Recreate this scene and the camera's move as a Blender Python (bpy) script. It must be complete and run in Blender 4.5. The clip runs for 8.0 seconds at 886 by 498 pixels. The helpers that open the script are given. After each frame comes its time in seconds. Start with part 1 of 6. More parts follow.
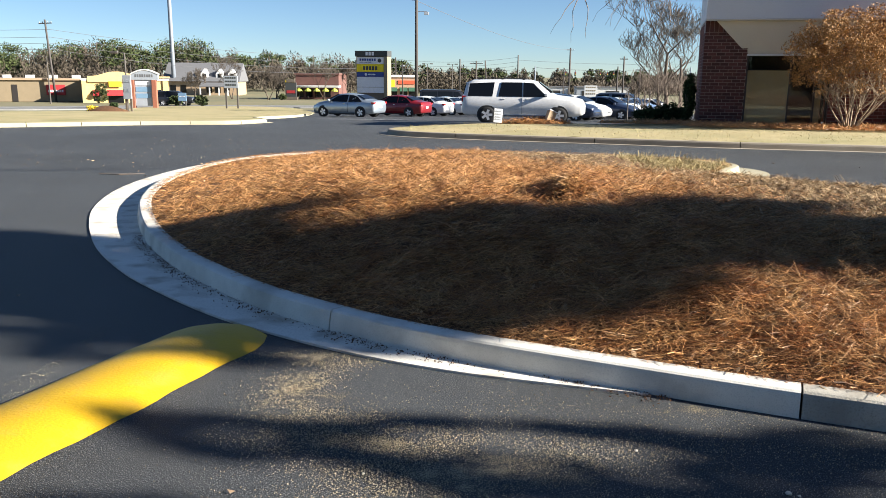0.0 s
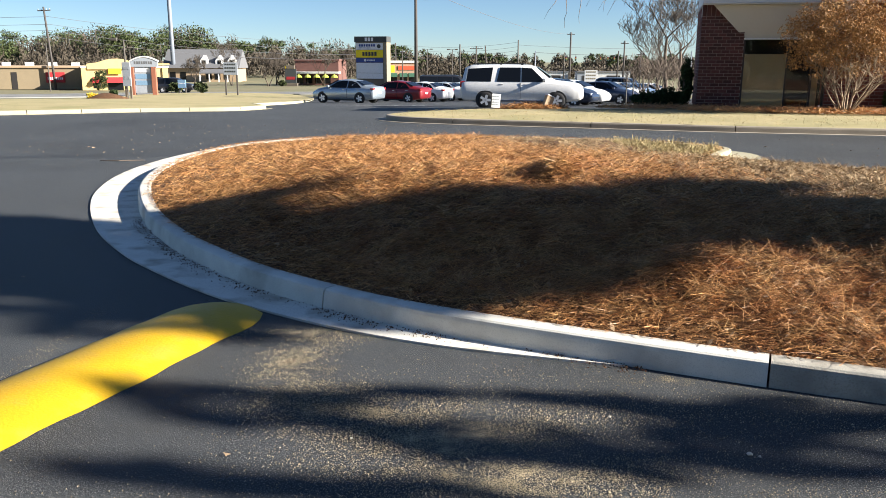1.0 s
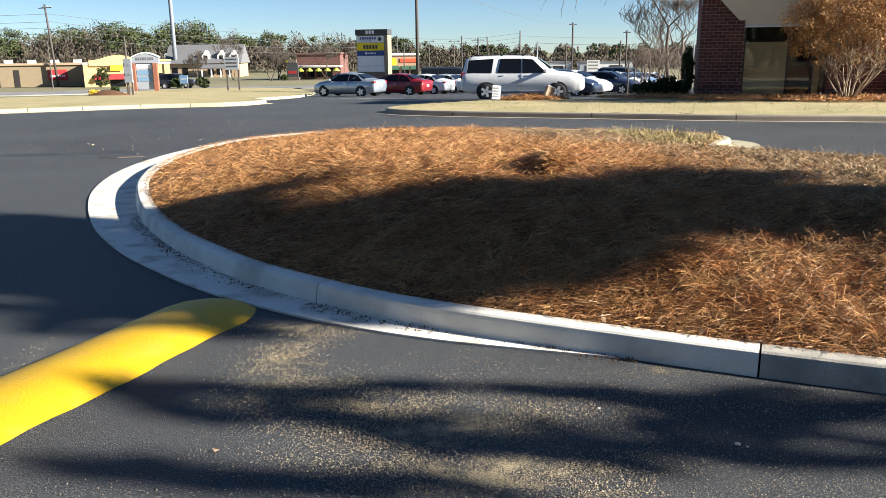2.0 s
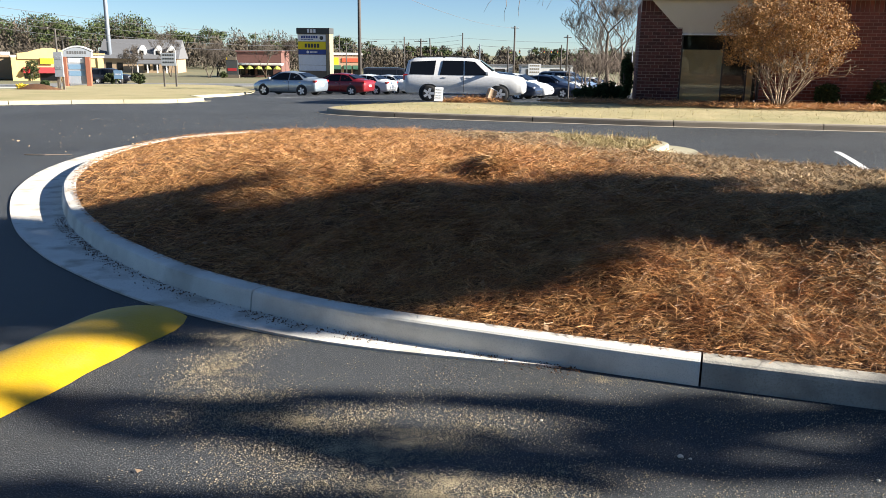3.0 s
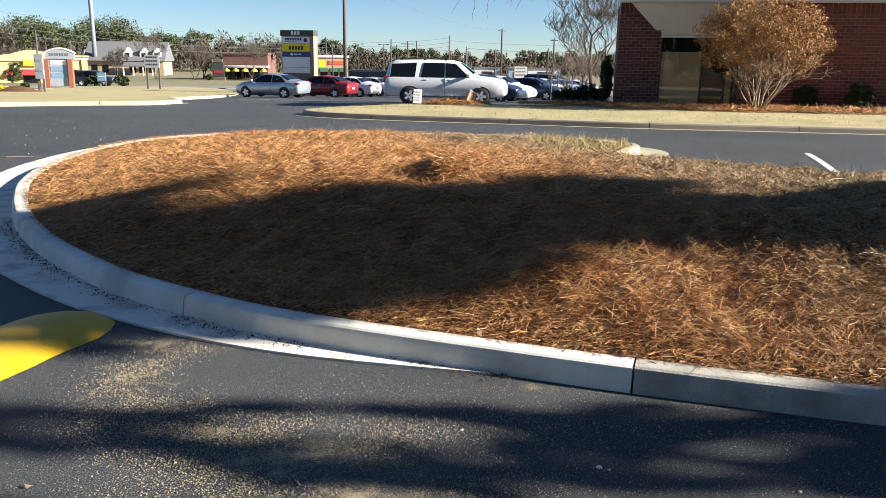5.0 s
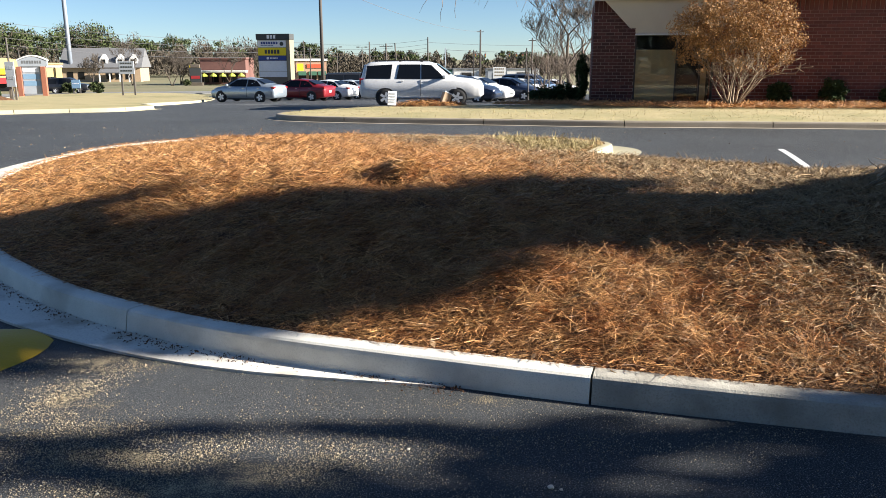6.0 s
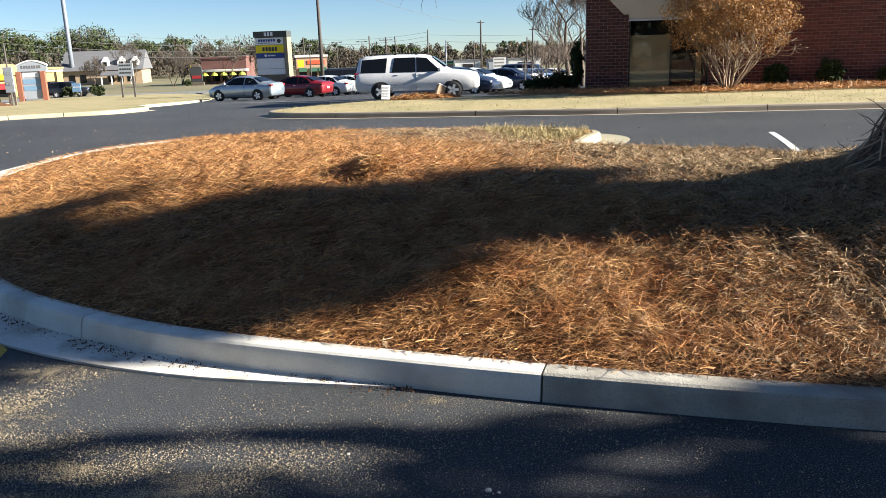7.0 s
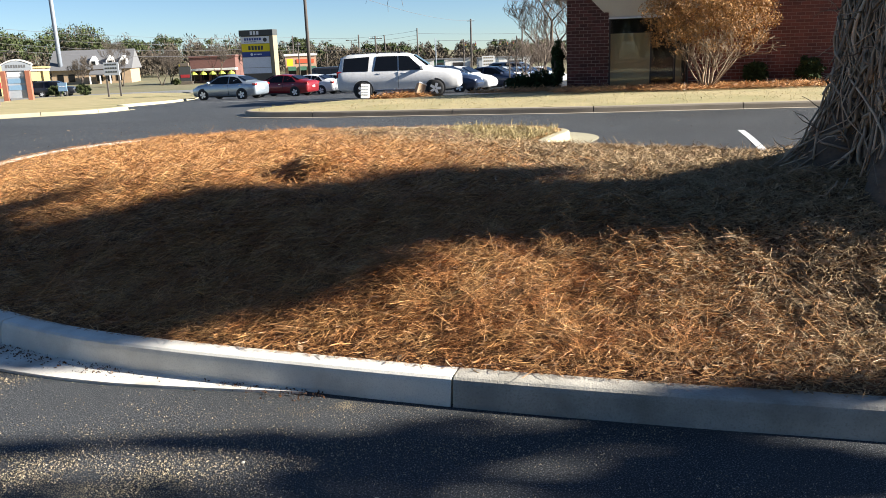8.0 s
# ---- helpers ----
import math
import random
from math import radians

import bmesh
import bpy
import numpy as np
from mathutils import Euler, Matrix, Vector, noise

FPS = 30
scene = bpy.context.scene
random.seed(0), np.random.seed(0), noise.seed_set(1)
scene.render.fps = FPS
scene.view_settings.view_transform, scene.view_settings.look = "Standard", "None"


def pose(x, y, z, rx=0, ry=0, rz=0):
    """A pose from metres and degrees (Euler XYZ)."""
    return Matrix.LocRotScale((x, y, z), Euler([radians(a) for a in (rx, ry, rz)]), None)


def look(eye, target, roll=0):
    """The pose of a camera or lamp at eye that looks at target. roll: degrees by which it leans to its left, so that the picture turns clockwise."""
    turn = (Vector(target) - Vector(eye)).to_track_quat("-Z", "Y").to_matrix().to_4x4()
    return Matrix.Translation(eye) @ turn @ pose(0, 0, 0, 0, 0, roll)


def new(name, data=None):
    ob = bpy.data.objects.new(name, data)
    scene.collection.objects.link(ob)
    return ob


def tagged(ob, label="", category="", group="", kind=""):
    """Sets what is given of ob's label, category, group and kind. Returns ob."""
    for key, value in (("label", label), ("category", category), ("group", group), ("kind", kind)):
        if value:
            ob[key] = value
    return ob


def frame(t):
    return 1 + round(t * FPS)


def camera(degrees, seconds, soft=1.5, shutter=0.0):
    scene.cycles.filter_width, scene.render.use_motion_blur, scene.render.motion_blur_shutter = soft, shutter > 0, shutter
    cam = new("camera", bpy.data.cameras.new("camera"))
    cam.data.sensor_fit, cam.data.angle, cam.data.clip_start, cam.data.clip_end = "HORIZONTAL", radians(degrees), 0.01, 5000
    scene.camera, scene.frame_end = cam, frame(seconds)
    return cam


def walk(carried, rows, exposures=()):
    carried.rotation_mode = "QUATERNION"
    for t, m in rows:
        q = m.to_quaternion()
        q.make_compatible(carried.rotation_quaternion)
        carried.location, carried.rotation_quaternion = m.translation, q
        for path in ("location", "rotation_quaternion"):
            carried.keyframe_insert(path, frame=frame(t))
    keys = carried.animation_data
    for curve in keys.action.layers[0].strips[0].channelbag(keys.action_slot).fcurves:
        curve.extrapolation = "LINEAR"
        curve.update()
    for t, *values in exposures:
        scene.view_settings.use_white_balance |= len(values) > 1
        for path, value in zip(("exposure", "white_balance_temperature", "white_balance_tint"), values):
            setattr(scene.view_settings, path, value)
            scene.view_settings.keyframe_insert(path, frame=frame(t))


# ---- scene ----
cam = camera(58.0, 8.0, 0.7)
PATH = [
    (0, (0.076, -0.144, 1.79), (0.006, 1.809, 1.365), 0.5),
    (0.5, (0.106, -0.213, 1.795), (0.036, 1.74, 1.371), 0.6),
    (1, (0.178, -0.36, 1.796), (0.105, 1.585, 1.337), 0.2),
    (2.5, (0.277, -0.351, 1.807), (0.203, 1.589, 1.329), -1.1),
    (3, (0.273, -0.216, 1.805), (0.334, 1.726, 1.33), 0.7),
    (3.5, (0.256, -0.102, 1.783), (0.341, 1.839, 1.31), 1.2),
    (4, (0.294, -0.064, 1.773), (0.379, 1.877, 1.301), 1.0),
    (4.5, (0.472, -0.121, 1.781), (0.552, 1.821, 1.31), 0.9),
    (6, (0.837, 0.117, 1.761), (0.966, 2.058, 1.297), -0.1),
    (6.5, (0.952, 0.213, 1.741), (1.073, 2.152, 1.266), -1.3),
    (7, (1.172, 0.198, 1.757), (1.281, 2.136, 1.275), -1.9),
    (7.5, (1.391, 0.205, 1.759), (1.514, 2.141, 1.272), -3.0),
    (8, (1.601, 0.256, 1.739), (1.728, 2.192, 1.253), -2.0),
]
walk(cam, [(t, look(eye, target, roll)) for t, eye, target, roll in PATH])

# ---- light ----
SUN_EL, SUN_X, SUN_Y = 22.0, 0.985, -0.174
world = bpy.data.worlds.new("sky")
scene.world = world
world.use_nodes = True
wn = world.node_tree.nodes
sky = wn.new("ShaderNodeTexSky")
sky.sky_type = "NISHITA"
sky.sun_disc = False
sky.sun_elevation = radians(SUN_EL)
sky.sun_rotation = math.atan2(SUN_X, SUN_Y)
sky.air_density, sky.dust_density, sky.ozone_density = 0.7, 0.05, 3.0
sky.altitude = 300
tint = wn.new("ShaderNodeMix")
tint.data_type, tint.blend_type = "RGBA", "MULTIPLY"
tint.inputs[0].default_value = 1.0
tint.inputs[7].default_value = (0.92, 0.995, 1.06, 1)
world.node_tree.links.new(sky.outputs[0], tint.inputs[6])
world.node_tree.links.new(tint.outputs[2], wn["Background"].inputs[0])
wn["Background"].inputs[1].default_value = 0.037
sun = new("sun", bpy.data.lights.new("sun", "SUN"))
sun.data.energy, sun.data.angle, sun.data.color = 5.0, radians(0.53), (0.98, 0.925, 0.84)
ce = math.cos(radians(SUN_EL))
sun.matrix_basis = look((SUN_X * ce * 40, SUN_Y * ce * 40, math.sin(radians(SUN_EL)) * 40), (0, 0, 0))
scene.view_settings.exposure = 1.79


# ---- materials ----
def mat(name, base, rough=0.7, metal=0.0, var=None, scale=6.0, fine=60.0, amount=0.5, bump=0.0, bump_scale=80.0, coat=0.0,
        island=0.0, obj=0.0, spec=0.5, stain=None, stain_scale=1.2):
    m = bpy.data.materials.new(name)
    m.use_nodes = True
    n, l = m.node_tree.nodes, m.node_tree.links
    b = n["Principled BSDF"]
    b.inputs["Roughness"].default_value, b.inputs["Metallic"].default_value = rough, metal
    b.inputs["Specular IOR Level"].default_value = spec
    b.inputs["Coat Weight"].default_value = coat
    b.inputs["Base Color"].default_value = (*base, 1)
    co = n.new("ShaderNodeNewGeometry").outputs["Position"]
    last = None

    def mix(a, c, fac):
        x = n.new("ShaderNodeMix")
        x.data_type = "RGBA"
        l.new(fac, x.inputs[0])
        for s, v in ((6, a), (7, c)):
            if isinstance(v, tuple):
                x.inputs[s].default_value = (*v, 1)
            else:
                l.new(v, x.inputs[s])
        return x.outputs[2]

    def noise_fac(sc, lo, hi, gain=1.0):
        t = n.new("ShaderNodeTexNoise")
        t.inputs["Scale"].default_value, t.inputs["Detail"].default_value = sc, 5
        l.new(co, t.inputs["Vector"])
        r = n.new("ShaderNodeMapRange")
        r.inputs[1].default_value, r.inputs[2].default_value, r.inputs[4].default_value = lo, hi, gain
        l.new(t.outputs[0], r.inputs[0])
        return r.outputs[0]

    if var:
        last = mix(base, var, noise_fac(scale, 0.35, 0.68, amount))
        last = mix(last, tuple(c * 0.55 for c in base), noise_fac(fine, 0.5, 0.75, amount))
    if stain:
        last = mix(last or base, stain, noise_fac(stain_scale, 0.5, 0.7, 0.7))
    if island or obj:
        src = n.new("ShaderNodeNewGeometry").outputs["Random Per Island"] if island else n.new("ShaderNodeObjectInfo").outputs["Random"]
        h = n.new("ShaderNodeHueSaturation")
        r = n.new("ShaderNodeMapRange")
        r.inputs[3].default_value, r.inputs[4].default_value = 1 - (island or obj), 1 + (island or obj)
        l.new(src, r.inputs[0])
        l.new(r.outputs[0], h.inputs["Value"])
        if last is None:
            h.inputs["Color"].default_value = (*base, 1)
        else:
            l.new(last, h.inputs["Color"])
        last = h.outputs[0]
    if last is not None:
        l.new(last, b.inputs["Base Color"])
    if bump:
        t = n.new("ShaderNodeTexNoise")
        t.inputs["Scale"].default_value, t.inputs["Detail"].default_value = bump_scale, 4
        l.new(co, t.inputs["Vector"])
        bp = n.new("ShaderNodeBump")
        bp.inputs["Strength"].default_value, bp.inputs["Distance"].default_value = bump, 0.01
        l.new(t.outputs[0], bp.inputs["Height"])
        l.new(bp.outputs[0], b.inputs["Normal"])
    return m


def asphalt_mat(name, base, sand):
    """Sealed asphalt: stone grain, worn paler patches and, where sand, drifts of pale grit."""
    m = mat(name, base, 0.62, var=tuple(c * 1.7 for c in base), scale=0.45, fine=230, amount=0.6, bump=0.7, bump_scale=190, stain=tuple(c * 0.6 for c in base), stain_scale=0.16, spec=0.12)
    if not sand:
        return m
    n, l = m.node_tree.nodes, m.node_tree.links
    b = n["Principled BSDF"]
    old = b.inputs["Base Color"].links[0].from_socket
    co = n.new("ShaderNodeNewGeometry").outputs["Position"]
    for sc, lo, hi, gain, col in ((150, 0.55, 0.62, 0.9, (0.26, 0.26, 0.25)), (100, 0.55, 0.64, 0.85, (0.013, 0.013, 0.014)), (1.1, 0.52, 0.72, 0.4, (0.062, 0.062, 0.06))):
        t = n.new("ShaderNodeTexNoise")
        t.inputs["Scale"].default_value, t.inputs["Detail"].default_value = sc, 3
        l.new(co, t.inputs["Vector"])
        r = n.new("ShaderNodeMapRange")
        r.inputs[1].default_value, r.inputs[2].default_value, r.inputs[4].default_value = lo, hi, gain
        l.new(t.outputs[0], r.inputs[0])
        x = n.new("ShaderNodeMix")
        x.data_type = "RGBA"
        l.new(r.outputs[0], x.inputs[0])
        l.new(old, x.inputs[6])
        x.inputs[7].default_value = (*col, 1)
        old = x.outputs[2]
    total = None
    for cx, cy, rx, ry, gain in ((0.1, 3.25, 1.3, 0.55, 0.85), (-0.45, 3.55, 0.9, 0.42, 0.75), (-0.85, 4.15, 0.6, 0.8, 0.66), (-0.95, 4.72, 0.9, 0.3, 0.85), (0.4, 2.85, 1.4, 0.5, 0.85), (-2.62, 4.6, 0.2, 2.0, 0.4), (0.0, 2.2, 2.2, 0.5, 0.7), (1.3, 4.02, 1.0, 0.16, 0.7)):
        s = n.new("ShaderNodeVectorMath")
        s.operation = "SUBTRACT"
        l.new(co, s.inputs[0])
        s.inputs[1].default_value = (cx, cy, 0)
        d = n.new("ShaderNodeVectorMath")
        d.operation = "MULTIPLY"
        l.new(s.outputs[0], d.inputs[0])
        d.inputs[1].default_value = (1 / rx, 1 / ry, 0)
        e = n.new("ShaderNodeVectorMath")
        e.operation = "LENGTH"
        l.new(d.outputs[0], e.inputs[0])
        r = n.new("ShaderNodeMapRange")
        r.inputs[1].default_value, r.inputs[2].default_value, r.inputs[3].default_value, r.inputs[4].default_value = 0.1, 1.0, gain, 0.0
        l.new(e.outputs["Value"], r.inputs[0])
        if total is None:
            total = r.outputs[0]
        else:
            a = n.new("ShaderNodeMath")
            a.operation = "MAXIMUM"
            l.new(total, a.inputs[0])
            l.new(r.outputs[0], a.inputs[1])
            total = a.outputs[0]
    grain = n.new("ShaderNodeTexNoise")
    grain.inputs["Scale"].default_value, grain.inputs["Detail"].default_value = 150, 2
    l.new(co, grain.inputs["Vector"])
    patch = n.new("ShaderNodeTexNoise")
    patch.inputs["Scale"].default_value, patch.inputs["Detail"].default_value = 7, 6
    l.new(co, patch.inputs["Vector"])
    s1 = n.new("ShaderNodeMath")
    s1.operation = "MULTIPLY_ADD"
    l.new(total, s1.inputs[0])
    s1.inputs[1].default_value = 0.37
    l.new(grain.outputs[0], s1.inputs[2])
    s2 = n.new("ShaderNodeMath")
    s2.operation = "MULTIPLY_ADD"
    l.new(patch.outputs[0], s2.inputs[0])
    s2.inputs[1].default_value = 0.55
    l.new(s1.outputs[0], s2.inputs[2])
    r = n.new("ShaderNodeMapRange")
    r.inputs[1].default_value, r.inputs[2].default_value = 1.09, 1.15
    l.new(s2.outputs[0], r.inputs[0])
    x = n.new("ShaderNodeMix")
    x.data_type = "RGBA"
    l.new(r.outputs[0], x.inputs[0])
    l.new(old, x.inputs[6])
    x.inputs[7].default_value = (0.42, 0.34, 0.21, 1)
    l.new(x.outputs[2], b.inputs["Base Color"])
    return m


M = {}
M["asphalt"] = asphalt_mat("asphalt", (0.043, 0.047, 0.051), True)
M["road"] = asphalt_mat("road_asphalt", (0.22, 0.215, 0.20), False)
M["concrete"] = mat("pale_concrete", (0.80, 0.77, 0.68), 0.85, var=(0.44, 0.41, 0.35), scale=3, fine=120, amount=0.45, bump=0.25, bump_scale=120, stain=(0.40, 0.36, 0.29), stain_scale=2.2)
M["old_concrete"] = mat("weathered_concrete", (0.48, 0.45, 0.38), 0.9, var=(0.28, 0.26, 0.22), scale=5, fine=90, amount=0.7, bump=0.5, bump_scale=90, stain=(0.22, 0.20, 0.16), stain_scale=3)
M["gutter"] = mat("gutter_concrete", (0.74, 0.71, 0.63), 0.85, var=(0.58, 0.53, 0.45), scale=2.4, fine=70, amount=0.6, bump=0.25, bump_scale=120, stain=(0.30, 0.25, 0.18), stain_scale=3.2)
M["kerb_far"] = mat("brown_concrete", (0.34, 0.29, 0.22), 0.9, var=(0.25, 0.21, 0.15), scale=2, fine=40, amount=0.6, bump=0.2)
M["kerb_stone"] = mat("yellowed_concrete", (0.40, 0.36, 0.24), 0.9, var=(0.36, 0.33, 0.22), scale=2, fine=30, amount=0.6, bump=0.2)
M["yellow"] = mat("yellow_traffic_paint", (0.57, 0.345, 0.006), 0.55, var=(0.49, 0.28, 0.006), scale=3, fine=150, amount=0.45, bump=0.3, bump_scale=60, stain=(0.50, 0.30, 0.03), stain_scale=5)
M["white_line"] = mat("white_road_paint", (0.75, 0.75, 0.73), 0.7, var=(0.6, 0.6, 0.58), scale=8, amount=0.5)
M["lawn"] = mat("dormant_grass", (0.40, 0.325, 0.165), 0.95, var=(0.30, 0.26, 0.115), scale=0.8, fine=14, amount=0.7, bump=0.9, bump_scale=30, stain=(0.20, 0.20, 0.07), stain_scale=0.35)
M["grass_blade"] = mat("dry_grass_blades", (0.40, 0.32, 0.15), 0.9, island=0.35)
M["field"] = mat("far_ground", (0.20, 0.17, 0.09), 0.95, var=(0.13, 0.14, 0.06), scale=0.05, fine=0.6, amount=0.7)
M["soil"] = mat("straw_bed", (0.075, 0.033, 0.014), 0.95, var=(0.16, 0.075, 0.03), scale=9, fine=70, amount=0.8, bump=1.0, bump_scale=60)
M["straw"] = mat("pine_needles", (0.39, 0.174, 0.062), 0.5, island=0.75, var=(0.54, 0.31, 0.125), scale=5.0, fine=22, amount=0.95, spec=0.35)
M["old_straw"] = mat("weathered_needles", (0.42, 0.30, 0.165), 0.75, island=0.55, var=(0.24, 0.16, 0.09), scale=4, amount=0.6, spec=0.3)
M["grit"] = mat("pale_grit", (0.40, 0.33, 0.22), 0.85, island=0.45)
M["litter"] = mat("dead_leaves", (0.42, 0.30, 0.18), 0.7, island=0.65, var=(0.24, 0.12, 0.06), scale=5, amount=0.6)
M["bark"] = mat("grey_bark", (0.13, 0.10, 0.075), 0.95, var=(0.09, 0.07, 0.05), scale=12, fine=50, amount=0.8, bump=1.0, bump_scale=40)
M["vine"] = mat("dead_vines", (0.42, 0.335, 0.24), 0.9, island=0.5, var=(0.20, 0.15, 0.11), scale=9, amount=0.6, bump=0.6, bump_scale=90)
M["twig"] = mat("bare_twigs", (0.17, 0.13, 0.10), 0.95, island=0.25)
M["wood_haze"] = mat("winter_branches", (0.085, 0.068, 0.053), 0.95, island=0.35)
M["far_wood"] = mat("far_winter_wood", (0.075, 0.060, 0.042), 0.95, island=0.35)
M["pine"] = mat("pine_foliage", (0.050, 0.066, 0.018), 0.9, island=0.55)
M["evergreen"] = mat("evergreen_leaves", (0.035, 0.055, 0.02), 0.85, island=0.4, spec=0.15)
M["shrub_leaf"] = mat("brown_dry_leaves", (0.30, 0.150, 0.042), 0.7, island=0.6)
M["shrub_stem"] = mat("pale_stems", (0.26, 0.195, 0.13), 0.85, island=0.2)
# Darker copy of the wall's brick: the pier's shade is in the colour.
M["brick"] = mat("shaded_red_brick", (0.105, 0.036, 0.030), 0.9, obj=0.4, var=(0.085, 0.03, 0.026), scale=4, fine=50, amount=0.6, bump=0.3)
M["brick_joined"] = mat("red_brick_wall", (0.145, 0.045, 0.033), 0.9, island=0.3, var=(0.18, 0.055, 0.038), scale=4, fine=50, amount=0.6, bump=0.3)
M["mortar"] = mat("mortar", (0.36, 0.29, 0.25), 0.95, var=(0.22, 0.17, 0.14), scale=5, amount=0.5)
M["fascia"] = mat("white_fascia", (0.66, 0.65, 0.66), 0.6, var=(0.6, 0.59, 0.6), scale=1.5, amount=0.4)
M["cream"] = mat("cream_soffit", (0.62, 0.56, 0.46), 0.7, var=(0.56, 0.50, 0.40), scale=2, amount=0.4)
M["dark_frame"] = mat("bronze_frame", (0.03, 0.026, 0.024), 0.5)
M["blind"] = mat("plain_beige", (0.42, 0.33, 0.17), 0.8, var=(0.36, 0.28, 0.14), scale=2, amount=0.4)
# Near-black, so the colour carries the dimness of the unlit room.
M["room_gloom"] = mat("dark_room_gloom", (0.03, 0.028, 0.026), 0.9)
M["tyre"] = mat("tyre_rubber", (0.018, 0.018, 0.019), 0.85)
M["rim"] = mat("alloy_rim", (0.72, 0.72, 0.73), 0.4, metal=0.35)
M["car_glass"] = mat("tinted_glass", (0.008, 0.009, 0.011), 0.05, spec=0.28)
M["black_trim"] = mat("black_plastic", (0.02, 0.02, 0.021), 0.6)
M["red_lens"] = mat("red_lamp_lens", (0.42, 0.02, 0.02), 0.2)
M["clear_lens"] = mat("headlamp_lens", (0.5, 0.52, 0.55), 0.1)
M["chrome"] = mat("chrome", (0.7, 0.7, 0.72), 0.15, metal=1.0)
M["pole_wood"] = mat("utility_pole_wood", (0.085, 0.075, 0.068), 0.95, var=(0.06, 0.05, 0.045), scale=3, amount=0.5)
M["pole_steel"] = mat("galvanised_steel", (0.22, 0.25, 0.29), 0.6, metal=0.2, var=(0.18, 0.20, 0.24), scale=1, amount=0.4)
M["pole_dark"] = mat("dark_metal_pole", (0.09, 0.08, 0.07), 0.7)
M["wire"] = mat("cable", (0.12, 0.12, 0.13), 0.8)
PLAIN = dict(sign_dark=(0.055, 0.06, 0.06), sign_white=(0.78, 0.78, 0.80), sign_yellow=(0.86, 0.66, 0.02), sign_blue=(0.035, 0.07, 0.26), sign_tan=(0.28, 0.23, 0.15),
             sign_taupe=(0.16, 0.13, 0.10), yellow_wall=(0.60, 0.45, 0.20), brown_wall=(0.27, 0.21, 0.13), red_panel=(0.42, 0.03, 0.035), pink_wall=(0.48, 0.30, 0.20), grey_roof=(0.15, 0.15, 0.155),
             white_trim=(0.74, 0.73, 0.70), tan_wall=(0.42, 0.30, 0.19), green_awning=(0.03, 0.10, 0.06), dark_wall=(0.16, 0.075, 0.06), grey_panel=(0.36, 0.39, 0.43), steel_blue=(0.20, 0.33, 0.47),
             lime=(0.55, 0.60, 0.08), orange_lamp=(0.6, 0.1, 0.04), pillar_brick=(0.33, 0.12, 0.07), flower=(0.75, 0.55, 0.04), debris=(0.6, 0.55, 0.45))
for key, c in PLAIN.items():
    M[key] = mat(key, c, 0.75, var=tuple(v * 0.8 for v in c), scale=1.5, fine=20, amount=0.4)


def paint(name, c, metal=0.0):
    return mat(name, c, 0.32, metal=metal, coat=0.6, var=tuple(v * 0.9 for v in c), scale=1.5, fine=9, amount=0.25)


GLASS = bpy.data.materials.new("window_glass")
GLASS.use_nodes = True
gb = GLASS.node_tree.nodes["Principled BSDF"]
gb.inputs["Base Color"].default_value = (1.0, 0.98, 0.95, 1)
gb.inputs["Roughness"].default_value, gb.inputs["Transmission Weight"].default_value, gb.inputs["IOR"].default_value = 0.02, 1.0, 1.45


# ---- builders ----
def link(name, me, material, parent=None, label="", smooth=False):
    ob = new(name, me)
    if material is not None and not me.materials:
        me.materials.append(material)
    if smooth:
        me.shade_smooth()
    if parent is not None:
        ob.parent = parent
    if label:
        ob["label"] = label
    return ob


def part(name, bm, material, parent=None, label="", smooth=False):
    me = bpy.data.meshes.new(name)
    bmesh.ops.recalc_face_normals(bm, faces=bm.faces[:])
    bm.to_mesh(me)
    bm.free()
    return link(name, me, material, parent, label, smooth)


def data_part(name, verts, faces, material, parent=None, label="", smooth=False):
    me = bpy.data.meshes.new(name)
    me.from_pydata(verts, [], faces)
    return link(name, me, material, parent, label, smooth)


def thing(name, label, category, m=None, group="", kind=""):
    ob = new(name)
    ob.empty_display_size = 0.2
    if m is not None:
        ob.matrix_basis = m
    return tagged(ob, label, category, group, kind)


def box(bm, x0, x1, y0, y1, z0, z1, bevel=0.0):
    r = bmesh.ops.create_cube(bm, size=1)
    vs = r["verts"]
    bmesh.ops.transform(bm, matrix=Matrix.Translation(((x0 + x1) / 2, (y0 + y1) / 2, (z0 + z1) / 2)) @ Matrix.Diagonal((x1 - x0, y1 - y0, z1 - z0, 1)), verts=vs)
    if bevel:
        es = list({e for v in vs for e in v.link_edges})
        bmesh.ops.bevel(bm, geom=es, offset=bevel, segments=2, affect="EDGES", profile=0.5)
    return bm


def B(x0, x1, y0, y1, z0, z1, bevel=0.0):
    return box(bmesh.new(), x0, x1, y0, y1, z0, z1, bevel)


def prism(bm, pts, vec):
    """A slab: the polygon pts, pushed along vec."""
    vec = Vector(vec)
    a = [bm.verts.new(p) for p in pts]
    b = [bm.verts.new(Vector(p) + vec) for p in pts]
    n = len(pts)
    bm.faces.new(a)
    bm.faces.new(b[::-1])
    for i in range(n):
        bm.faces.new((a[i], b[i], b[(i + 1) % n], a[(i + 1) % n]))
    return bm


